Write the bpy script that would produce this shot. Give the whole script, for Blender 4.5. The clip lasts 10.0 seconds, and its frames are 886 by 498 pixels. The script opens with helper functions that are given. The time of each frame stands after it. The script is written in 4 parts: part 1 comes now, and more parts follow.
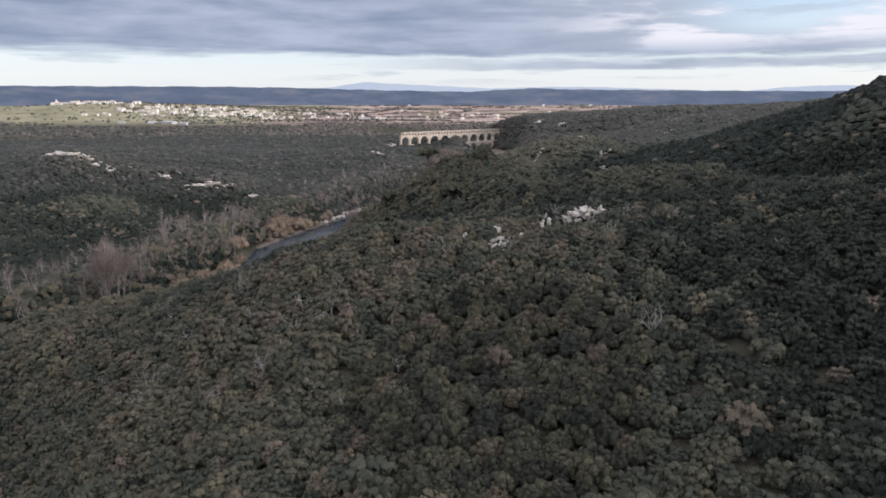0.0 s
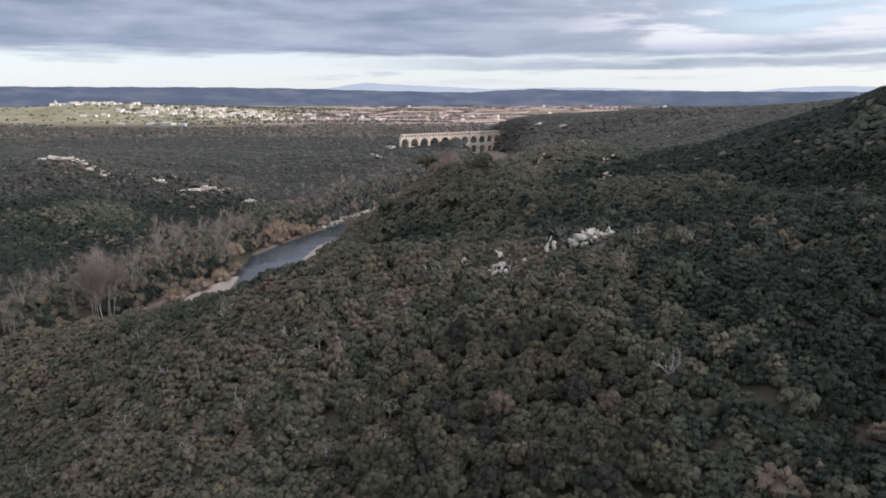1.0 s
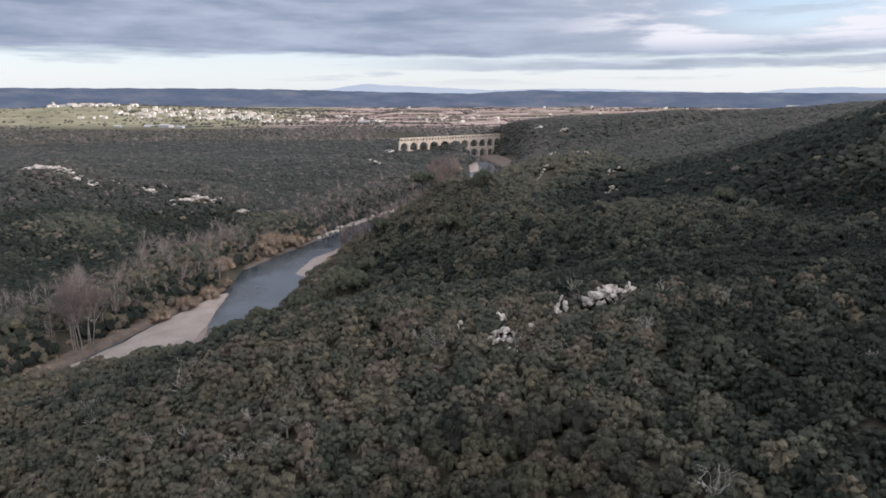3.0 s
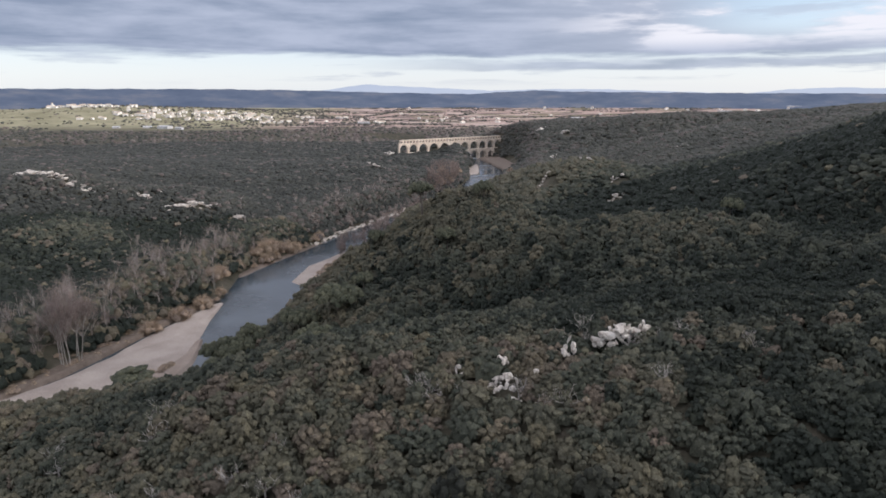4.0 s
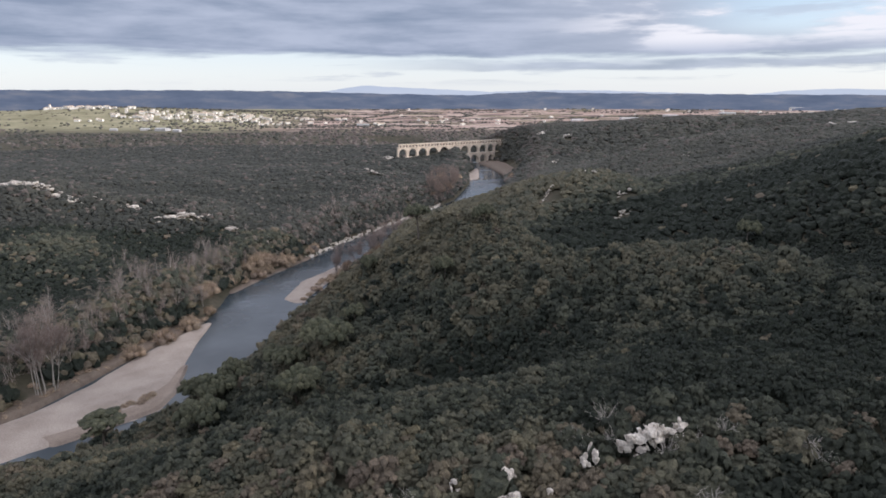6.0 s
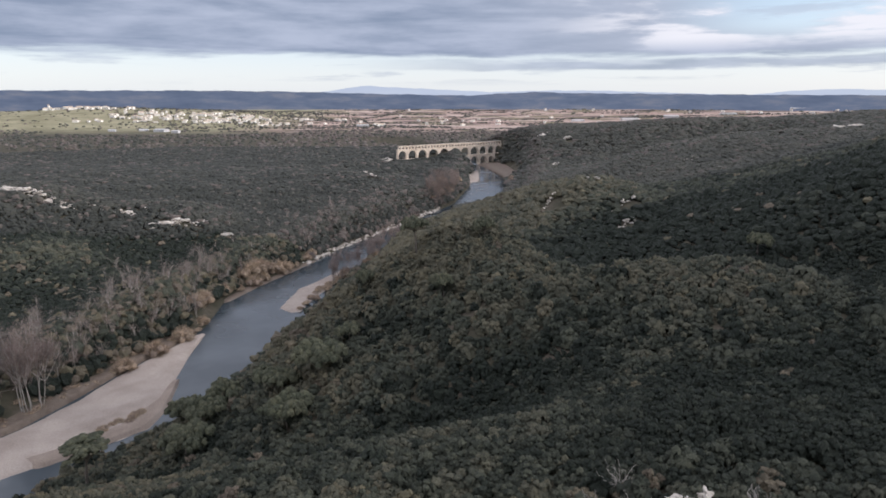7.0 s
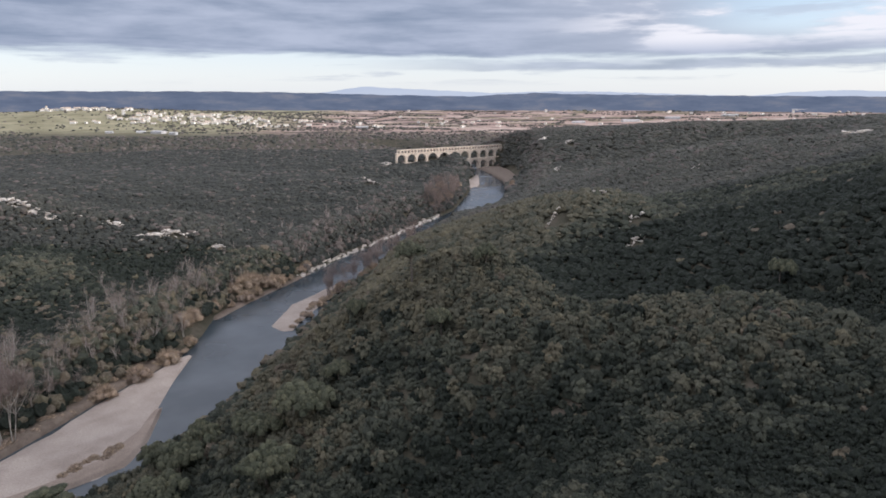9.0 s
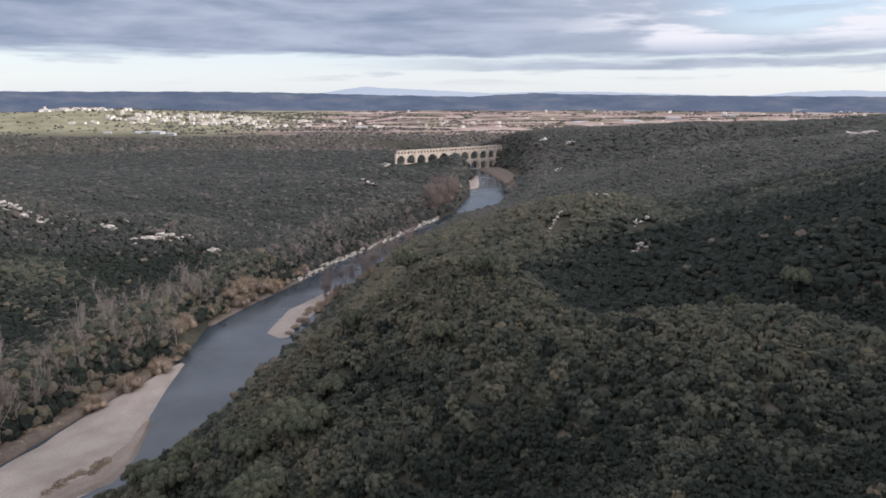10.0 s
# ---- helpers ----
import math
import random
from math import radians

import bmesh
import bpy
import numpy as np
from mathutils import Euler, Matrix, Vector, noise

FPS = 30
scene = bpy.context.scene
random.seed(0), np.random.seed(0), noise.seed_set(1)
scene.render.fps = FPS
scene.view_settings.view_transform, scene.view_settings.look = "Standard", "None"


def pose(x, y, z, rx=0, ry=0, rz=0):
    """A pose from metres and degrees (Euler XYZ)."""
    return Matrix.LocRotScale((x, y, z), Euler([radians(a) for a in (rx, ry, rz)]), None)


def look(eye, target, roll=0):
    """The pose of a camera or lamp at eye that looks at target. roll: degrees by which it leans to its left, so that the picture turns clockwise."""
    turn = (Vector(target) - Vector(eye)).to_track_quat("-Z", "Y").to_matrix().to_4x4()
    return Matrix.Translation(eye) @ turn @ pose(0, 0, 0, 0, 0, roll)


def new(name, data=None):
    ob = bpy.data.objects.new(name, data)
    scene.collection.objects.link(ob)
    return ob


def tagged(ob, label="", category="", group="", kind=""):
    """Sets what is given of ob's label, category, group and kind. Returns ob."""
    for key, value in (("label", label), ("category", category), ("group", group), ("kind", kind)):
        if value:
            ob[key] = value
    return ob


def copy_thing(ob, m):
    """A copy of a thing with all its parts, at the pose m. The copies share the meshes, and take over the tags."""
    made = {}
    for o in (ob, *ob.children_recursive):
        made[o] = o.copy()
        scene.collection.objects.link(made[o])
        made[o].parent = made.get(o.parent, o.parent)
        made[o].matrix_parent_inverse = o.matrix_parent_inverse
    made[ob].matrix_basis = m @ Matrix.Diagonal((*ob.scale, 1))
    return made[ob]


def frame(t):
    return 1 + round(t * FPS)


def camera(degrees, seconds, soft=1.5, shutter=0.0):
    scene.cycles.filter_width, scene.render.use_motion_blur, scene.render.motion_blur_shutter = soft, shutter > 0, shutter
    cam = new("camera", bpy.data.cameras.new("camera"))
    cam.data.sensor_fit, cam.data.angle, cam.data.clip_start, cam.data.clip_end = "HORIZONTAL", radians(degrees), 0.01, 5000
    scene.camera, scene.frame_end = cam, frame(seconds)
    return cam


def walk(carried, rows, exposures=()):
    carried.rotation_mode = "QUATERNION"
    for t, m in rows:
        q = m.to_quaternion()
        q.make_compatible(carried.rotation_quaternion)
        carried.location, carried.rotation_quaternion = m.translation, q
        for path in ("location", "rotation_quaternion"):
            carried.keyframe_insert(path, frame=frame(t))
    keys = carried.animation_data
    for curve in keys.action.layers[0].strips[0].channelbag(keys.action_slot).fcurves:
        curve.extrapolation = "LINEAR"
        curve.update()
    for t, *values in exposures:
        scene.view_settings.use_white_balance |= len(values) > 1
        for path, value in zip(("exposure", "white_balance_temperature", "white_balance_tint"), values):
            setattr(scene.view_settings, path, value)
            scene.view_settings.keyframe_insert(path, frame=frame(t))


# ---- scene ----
cam = camera(68.1, 10.0, 1.75)
METRES, EYE, TILT, LEAN, TURN = 113.0, 125.0, -13.2, 0.0, 0.0
ROWS = [
    (0.0, 0.0, 0.0, 0.0, 0.0, 0.0, -0.0),
    (0.5, 0.0026, 0.0416, 0.0217, 0.0, 0.01, -0.0),
    (1.0, 0.0057, 0.0888, 0.0466, 0.02, 0.02, -0.0),
    (1.5, 0.0085, 0.1298, 0.0688, 0.02, 0.03, -0.01),
    (2.0, 0.0118, 0.1766, 0.0941, 0.03, 0.04, -0.01),
    (2.5, 0.0145, 0.2171, 0.1166, 0.03, 0.04, -0.0),
    (4.0, 0.0231, 0.3522, 0.1934, 0.06, 0.04, 0.02),
    (4.5, 0.0254, 0.3933, 0.217, 0.07, 0.05, 0.01),
    (5.0, 0.0278, 0.4402, 0.2442, 0.07, 0.06, 0.01),
    (5.5, 0.0298, 0.4813, 0.2678, 0.07, 0.06, 0.01),
    (7.0, 0.0377, 0.6164, 0.3443, 0.09, 0.04, 0.02),
    (7.5, 0.0393, 0.6573, 0.3676, 0.09, 0.03, 0.01),
    (8.0, 0.0408, 0.7042, 0.3939, 0.08, 0.03, -0.01),
    (8.5, 0.0423, 0.7454, 0.4168, 0.08, 0.02, -0.01),
    (9.0, 0.0442, 0.7927, 0.4385, 0.09, 0.04, -0.02),
    (9.5, 0.0456, 0.8343, 0.4528, 0.09, 0.04, -0.01),
    (10.0, 0.0473, 0.8815, 0.4649, 0.09, 0.05, -0.01),
]
walk(cam, [(t, pose(0, 0, EYE, TILT, LEAN, TURN) @ pose(METRES * x, METRES * y, METRES * z, 90 + pitch, roll, yaw)) for t, x, y, z, yaw, pitch, roll in ROWS], [(0.0, 0.0, 6190, 16), (10.0, 0.0, 6190, 16)])

# ---- light -------------------------------------------------------------
SUN_EL, SUN_AZ = 17.0, 96.0          # degrees; azimuth clockwise from +y
world = bpy.data.worlds.new("overcast_sky")
scene.world = world
world.use_nodes = True


def sky_nodes():
    nt = world.node_tree
    nt.nodes.clear()
    n, l = nt.nodes.new, nt.links.new

    def math_(op, a, b=None, c=None):
        m = n("ShaderNodeMath")
        m.operation = op
        for i, v in enumerate((a, b, c)):
            if v is None:
                continue
            if isinstance(v, (int, float)):
                m.inputs[i].default_value = v
            else:
                l(v, m.inputs[i])
        return m.outputs[0]

    def ramp(v, lo, hi):
        m = n("ShaderNodeMapRange")
        m.interpolation_type = "SMOOTHSTEP"
        l(v, m.inputs["Value"])
        m.inputs["From Min"].default_value, m.inputs["From Max"].default_value = lo, hi
        return m.outputs["Result"]

    def mix(f, a, b):
        m = n("ShaderNodeMix")
        m.data_type = "RGBA"
        l(f, m.inputs["Factor"])
        for k, v in ((6, a), (7, b)):
            if isinstance(v, tuple):
                m.inputs[k].default_value = (*v, 1)
            else:
                l(v, m.inputs[k])
        return m.outputs[2]

    def noise_(vec, scale, detail, rough=0.55, dist=0.0):
        t = n("ShaderNodeTexNoise")
        l(vec, t.inputs["Vector"])
        for k, v in (("Scale", scale), ("Detail", detail), ("Roughness", rough), ("Distortion", dist)):
            t.inputs[k].default_value = v
        return t.outputs["Fac"]

    co = n("ShaderNodeTexCoord")
    sep = n("ShaderNodeSeparateXYZ")
    l(co.outputs["Generated"], sep.inputs[0])
    x, y, z = sep.outputs
    zc = math_("MAXIMUM", z, 0.0)
    den = math_("ADD", zc, 0.035)
    plane = n("ShaderNodeCombineXYZ")
    l(math_("DIVIDE", x, den), plane.inputs[0])
    l(math_("DIVIDE", y, den), plane.inputs[1])
    big = noise_(plane.outputs[0], 0.10, 5, 0.5, 0.3)
    fine = noise_(plane.outputs[0], 0.36, 9, 0.58, 0.9)
    streak_co = n("ShaderNodeMapping")
    streak_co.inputs["Scale"].default_value = (3.0, 3.0, 30.0)
    l(co.outputs["Generated"], streak_co.inputs[0])
    streak = noise_(streak_co.outputs[0], 1.6, 6, 0.6, 0.25)
    # cloud deck: a ragged lower edge, thinner to the right
    puff_co = n("ShaderNodeMapping")
    puff_co.inputs["Scale"].default_value = (5.0, 5.0, 24.0)
    l(co.outputs["Generated"], puff_co.inputs[0])
    puff = noise_(puff_co.outputs[0], 1.15, 9, 0.55, 0.12)
    edge = math_("ADD", zc, math_("MULTIPLY", math_("SUBTRACT", streak, 0.5), 0.035))
    deck = ramp(edge, 0.050, 0.062)
    right = math_("MULTIPLY", ramp(x, -0.05, 0.36), ramp(zc, 0.050, 0.066))
    open_ = math_("MULTIPLY", ramp(x, 0.26, 0.46), ramp(zc, 0.062, 0.095))
    gaps = math_("MULTIPLY", ramp(math_("SUBTRACT", 1.0, math_("ADD", math_("MULTIPLY", puff, 0.75), math_("MULTIPLY", fine, 0.25))), 0.45, 0.54), open_)
    cover = math_("MULTIPLY", deck, math_("SUBTRACT", 1.0, math_("MULTIPLY", gaps, 0.92)))
    # a thin grey bank under the deck, and wisps
    bank = math_("MULTIPLY", math_("MULTIPLY", ramp(edge, 0.033, 0.041), math_("SUBTRACT", 1.0, ramp(edge, 0.046, 0.056))), ramp(x, -0.2, 0.2))
    wisps = math_("MULTIPLY", ramp(streak, 0.50, 0.66), ramp(zc, 0.008, 0.035))
    cover = math_("MAXIMUM", cover, math_("MULTIPLY", bank, 0.75))
    cover = math_("MAXIMUM", cover, math_("MULTIPLY", wisps, 0.55))
    shade = math_("ADD", math_("MULTIPLY", fine, 0.34), math_("ADD", math_("MULTIPLY", streak, 0.22), math_("MULTIPLY", puff, 0.44)))
    cloud = mix(ramp(shade, 0.38, 0.62), (0.262, 0.325, 0.422), (0.475, 0.535, 0.635))
    cloud = mix(math_("MULTIPLY", right, 0.40), cloud, (0.70, 0.745, 0.80))
    cloud = mix(math_("MULTIPLY", ramp(math_("ADD", math_("MULTIPLY", puff, 0.62), math_("MULTIPLY", fine, 0.38)), 0.455, 0.545), math_("MULTIPLY", math_("MULTIPLY", ramp(x, 0.10, 0.34), ramp(zc, 0.058, 0.08)), 0.85)), cloud, (0.95, 0.95, 0.95))
    high = mix(ramp(zc, 0.14, 0.55), cloud, (1.12, 1.13, 1.20))
    clear = mix(ramp(zc, 0.0, 0.14), (0.82, 0.87, 0.87), (0.52, 0.68, 0.81))
    sky = n("ShaderNodeTexSky")
    sky.sky_type, sky.sun_disc = "NISHITA", False
    sky.sun_elevation, sky.sun_rotation = radians(SUN_EL), radians(SUN_AZ)
    b_sky, b_clear, b_cloud = n("ShaderNodeBackground"), n("ShaderNodeBackground"), n("ShaderNodeBackground")
    l(sky.outputs[0], b_sky.inputs[0])
    b_sky.inputs[1].default_value = 0.05
    l(clear, b_clear.inputs[0])
    b_clear.inputs[1].default_value = 0.85
    l(high, b_cloud.inputs[0])
    b_cloud.inputs[1].default_value = 1.0
    add, mx, out = n("ShaderNodeAddShader"), n("ShaderNodeMixShader"), n("ShaderNodeOutputWorld")
    l(b_sky.outputs[0], add.inputs[0])
    l(b_clear.outputs[0], add.inputs[1])
    l(cover, mx.inputs[0])
    l(add.outputs[0], mx.inputs[1])
    l(b_cloud.outputs[0], mx.inputs[2])
    l(mx.outputs[0], out.inputs[0])


sky_nodes()
sun = new("sun", bpy.data.lights.new("sun", "SUN"))
sun.data.energy, sun.data.angle, sun.data.color = 3.0, radians(26), (1.0, 0.92, 0.82)
a, e = radians(SUN_AZ), radians(SUN_EL)
sun.matrix_world = look((0, 0, 900), (-math.sin(a) * math.cos(e) * 100, -math.cos(a) * math.cos(e) * 100, 900 - math.sin(e) * 100))
scene.view_settings.exposure = 0.0


# ---- materials ---------------------------------------------------------
class Mat:
    """Small wrapper round a node material with one Principled shader."""

    def __init__(self, name, rough=0.9, spec=0.2):
        self.m = bpy.data.materials.new(name)
        self.m.use_nodes = True
        self.nt = self.m.node_tree
        self.b = self.nt.nodes["Principled BSDF"]
        self.b.inputs["Roughness"].default_value = rough
        self.b.inputs["Specular IOR Level"].default_value = spec
        self.pos = self.n("ShaderNodeNewGeometry").outputs["Position"]

    def n(self, kind):
        return self.nt.nodes.new(kind)

    def l(self, a, b):
        self.nt.links.new(a, b)

    def noise(self, scale, detail=4, rough=0.6, vec=None, stretch=None):
        t = self.n("ShaderNodeTexNoise")
        v = vec or self.pos
        if stretch:
            mp = self.n("ShaderNodeMapping")
            mp.inputs["Scale"].default_value = stretch
            self.l(v, mp.inputs[0])
            v = mp.outputs[0]
        self.l(v, t.inputs["Vector"])
        t.inputs["Scale"].default_value, t.inputs["Detail"].default_value, t.inputs["Roughness"].default_value = scale, detail, rough
        return t.outputs["Fac"]

    def ramp(self, fac, stops, interp="LINEAR"):
        r = self.n("ShaderNodeValToRGB")
        r.color_ramp.interpolation = interp
        el = r.color_ramp.elements
        while len(el) < len(stops):
            el.new(0.5)
        for k, (p, c) in enumerate(stops):
            el[k].position, el[k].color = p, (*c, 1)
        self.l(fac, r.inputs[0])
        return r.outputs[0]

    def span(self, fac, lo, hi, to=(0.0, 1.0)):
        m = self.n("ShaderNodeMapRange")
        m.interpolation_type = "SMOOTHSTEP"
        self.l(fac, m.inputs["Value"])
        for k, v in (("From Min", lo), ("From Max", hi), ("To Min", to[0]), ("To Max", to[1])):
            m.inputs[k].default_value = v
        return m.outputs["Result"]

    def mix(self, fac, a, b, blend="MIX"):
        m = self.n("ShaderNodeMix")
        m.data_type, m.blend_type = "RGBA", blend
        for k, v in ((0, fac), (6, a), (7, b)):
            if isinstance(v, (int, float)):
                m.inputs[k].default_value = v
            elif isinstance(v, tuple):
                m.inputs[k].default_value = (*v, 1)
            else:
                self.l(v, m.inputs[k])
        return m.outputs[2]

    def axis(self, k):
        s = self.n("ShaderNodeSeparateXYZ")
        self.l(self.pos, s.inputs[0])
        return s.outputs[k]

    def colour(self, c):
        if isinstance(c, tuple):
            self.b.inputs["Base Color"].default_value = (*c, 1)
        else:
            self.l(c, self.b.inputs["Base Color"])
        return self

    def bump(self, h, strength, dist):
        b = self.n("ShaderNodeBump")
        b.inputs["Strength"].default_value, b.inputs["Distance"].default_value = strength, dist
        self.l(h, b.inputs["Height"])
        self.l(b.outputs[0], self.b.inputs["Normal"])
        return self


# the lowest stop is darker than leaf colour, for woods with shade in their tint
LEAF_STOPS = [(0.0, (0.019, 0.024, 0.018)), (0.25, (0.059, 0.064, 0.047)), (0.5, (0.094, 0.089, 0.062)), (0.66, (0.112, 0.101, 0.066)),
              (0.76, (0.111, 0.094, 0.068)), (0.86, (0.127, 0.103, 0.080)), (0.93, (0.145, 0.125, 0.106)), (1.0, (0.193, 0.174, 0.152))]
SINGLE_STOPS = [(0.0, (0.027, 0.029, 0.023)), (0.45, (0.055, 0.056, 0.039)), (0.78, (0.071, 0.069, 0.045)), (0.90, (0.081, 0.074, 0.047)), (0.95, (0.087, 0.074, 0.052)), (1.0, (0.101, 0.080, 0.063))]


# grey of distance haze is in these stops; the upper ones are leafless trees
FAR_STOPS = [(0.0, (0.042, 0.045, 0.039)), (0.3, (0.066, 0.067, 0.057)), (0.62, (0.082, 0.083, 0.068)), (0.68, (0.101, 0.088, 0.077)), (0.85, (0.132, 0.109, 0.097)), (1.0, (0.166, 0.144, 0.130))]


def leaf_material(name, single=False, stops=LEAF_STOPS, noise_scale=3.4, grain=0.46, clump=1.0):
    q = Mat(name, 0.75, 0.15)
    if single:
        fac = q.n("ShaderNodeObjectInfo").outputs["Random"]
    else:
        at = q.n("ShaderNodeAttribute")
        at.attribute_name = "tint"
        fac = at.outputs["Fac"]
    base = q.ramp(fac, stops)
    isl = q.n("ShaderNodeNewGeometry").outputs["Random Per Island"]
    base = q.mix(1.0, base, q.ramp(isl, [(0.0, (1 - 0.24 * clump, 1 - 0.22 * clump, 1 - 0.21 * clump)), (0.6, (1.0, 1.0, 1.0)), (1.0, (1 + 0.28 * clump, 1 + 0.25 * clump, 1 + 0.20 * clump))]), "MULTIPLY")
    base = q.mix(1.0, base, q.ramp(q.noise(noise_scale, 4, 0.7), [(0.3, (1 - grain, 1 - grain, 1.01 - grain)), (0.7, (1 + grain, 0.99 + grain, 0.96 + grain))]), "MULTIPLY")
    q.colour(base)
    # foliage scatters light softly: the shading leans towards the sky
    bp = q.n("ShaderNodeBump")
    bp.inputs["Strength"].default_value, bp.inputs["Distance"].default_value = 0.8, 0.3
    q.l(q.noise(3.2, 5, 0.75), bp.inputs["Height"])
    soft = q.n("ShaderNodeVectorMath")
    soft.operation = "MULTIPLY_ADD"
    soft.inputs[1].default_value, soft.inputs[2].default_value = (0.75, 0.75, 0.75), (0.0, 0.0, 0.3)
    unit = q.n("ShaderNodeVectorMath")
    unit.operation = "NORMALIZE"
    q.l(bp.outputs[0], soft.inputs[0])
    q.l(soft.outputs[0], unit.inputs[0])
    q.l(unit.outputs[0], q.b.inputs["Normal"])
    return q.m


def plain_material(name, stops, scale, rough=0.9, spec=0.2, bump=0.4, dist=0.1, fine=8.0):
    q = Mat(name, rough, spec)
    c = q.ramp(q.noise(scale, 5, 0.6), stops)
    c = q.mix(1.0, c, q.ramp(q.noise(scale * fine, 4, 0.7), [(0.3, (0.75, 0.75, 0.75)), (0.7, (1.2, 1.2, 1.2))]), "MULTIPLY")
    q.colour(c)
    q.bump(q.noise(scale * fine * 0.7, 5, 0.7), bump, dist)
    return q.m


def ground_material():
    q = Mat("ground_litter", 0.95, 0.1)
    litter = q.ramp(q.noise(0.09, 6, 0.65), [(0.3, (0.050, 0.050, 0.036)), (0.5, (0.078, 0.072, 0.052)), (0.68, (0.12, 0.102, 0.080))])
    vor = q.n("ShaderNodeTexVoronoi")
    mp = q.n("ShaderNodeMapping")
    mp.inputs["Scale"].default_value = (0.0065, 0.0120, 0.0)
    mp.inputs["Rotation"].default_value = (0, 0, 0.25)
    q.l(q.pos, mp.inputs[0])
    q.l(mp.outputs[0], vor.inputs["Vector"])
    vor.inputs["Scale"].default_value = 1.0
    sx = q.n("ShaderNodeSeparateColor")
    q.l(vor.outputs["Color"], sx.inputs[0])
    field = q.ramp(sx.outputs[0], [(0.0, (0.46, 0.36, 0.30)), (0.3, (0.54, 0.44, 0.37)), (0.48, (0.20, 0.165, 0.145)), (0.64, (0.60, 0.51, 0.43)),
                                   (0.82, (0.26, 0.24, 0.16)), (1.0, (0.40, 0.32, 0.27))], "CONSTANT")
    field = q.mix(1.0, field, (0.82, 0.76, 0.76), "MULTIPLY")
    field = q.mix(1.0, field, q.ramp(q.noise(0.02, 5, 0.7), [(0.3, (0.65, 0.65, 0.65)), (0.7, (1.2, 1.2, 1.2))]), "MULTIPLY")
    grass = q.ramp(q.noise(0.01, 6, 0.7), [(0.35, (0.20, 0.185, 0.11)), (0.65, (0.36, 0.33, 0.215))])
    y, x = q.axis(1), q.axis(0)
    plain = q.mix(q.span(x, -900, -500), grass, field)
    far = q.span(y, 2150, 2750)
    q.colour(q.mix(far, litter, plain))
    q.bump(q.noise(0.8, 5, 0.7), 0.6, 0.4)
    return q.m


def water_material():
    q = Mat("river_water", 0.07, 0.5)
    q.colour(q.ramp(q.noise(0.02, 3), [(0.35, (0.040, 0.052, 0.060)), (0.65, (0.066, 0.080, 0.090))]))
    q.b.inputs["IOR"].default_value = 1.333
    q.bump(q.noise(0.9, 3, 0.5, stretch=(1.0, 0.5, 1.0)), 0.05, 0.25)
    q.l(q.span(q.noise(0.014, 3), 0.4, 0.62, (0.08, 0.28)), q.b.inputs["Roughness"])
    return q.m


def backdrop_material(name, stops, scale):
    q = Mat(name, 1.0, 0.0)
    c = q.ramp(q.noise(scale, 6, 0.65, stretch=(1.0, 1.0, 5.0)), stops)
    # no lamp: the colour glows evenly and holds the blue of distance haze
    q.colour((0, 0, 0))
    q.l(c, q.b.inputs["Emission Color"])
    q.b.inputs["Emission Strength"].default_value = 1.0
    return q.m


FOREST = leaf_material("evergreen_leaves")
MID_FOREST = leaf_material("evergreen_leaves_massed", False, LEAF_STOPS, 0.9, 0.42, 0.5)
FAR_FOREST = leaf_material("haze_greyed_woods", False, FAR_STOPS, 0.5, 0.12, 0.4)
TREE_LEAF = leaf_material("evergreen_leaves_single", True, SINGLE_STOPS)
PINE = leaf_material("pine_needles", True, [(0.0, (0.064, 0.070, 0.046)), (1.0, (0.088, 0.090, 0.058))], 1.2)
WILLOW = leaf_material("dry_willow_twigs", True, [(0.0, (0.31, 0.235, 0.172)), (0.5, (0.34, 0.265, 0.19)), (1.0, (0.26, 0.20, 0.162))], 1.2)
TWIG = leaf_material("bare_twigs", True, [(0.0, (0.195, 0.150, 0.132)), (1.0, (0.240, 0.192, 0.172))], 0.8)
BARK = plain_material("bark", [(0.3, (0.10, 0.085, 0.07)), (0.7, (0.19, 0.165, 0.14))], 1.5)
PALE_BARK = plain_material("pale_bark", [(0.3, (0.30, 0.275, 0.245)), (0.7, (0.46, 0.43, 0.39))], 1.0)
LIMESTONE = plain_material("limestone", [(0.30, (0.34, 0.295, 0.25)), (0.44, (0.58, 0.525, 0.46)), (0.7, (0.74, 0.69, 0.62))], 0.9, bump=1.0, dist=0.35, fine=4.0)
LEDGE_ROCK = plain_material("river_ledge_rock", [(0.3, (0.407, 0.356, 0.311)), (0.5, (0.588, 0.537, 0.480)), (0.7, (0.746, 0.701, 0.633))], 0.3, bump=0.8, dist=0.4)
GRAVEL = plain_material("river_gravel", [(0.3, (0.285, 0.236, 0.200)), (0.5, (0.360, 0.303, 0.258)), (0.7, (0.425, 0.362, 0.310))], 0.05, bump=0.3, dist=0.15, fine=30)
SILT = plain_material("brown_silt", [(0.3, (0.13, 0.10, 0.078)), (0.7, (0.21, 0.168, 0.134))], 0.25, fine=12)
DAMP = plain_material("damp_gravel", [(0.3, (0.225, 0.178, 0.143)), (0.7, (0.305, 0.248, 0.204))], 0.08, fine=20)
MASONRY = plain_material("aqueduct_stone", [(0.3, (0.531, 0.435, 0.345)), (0.5, (0.678, 0.571, 0.463)), (0.7, (0.768, 0.667, 0.554))], 0.16, bump=0.5, dist=0.3)
WHITE_WALL = plain_material("pale_render", [(0.3, (0.82, 0.78, 0.71)), (0.7, (0.90, 0.87, 0.82))], 0.05)
ROOF_TILE = plain_material("clay_roof_tiles", [(0.3, (0.52, 0.40, 0.30)), (0.7, (0.66, 0.54, 0.43))], 0.08)
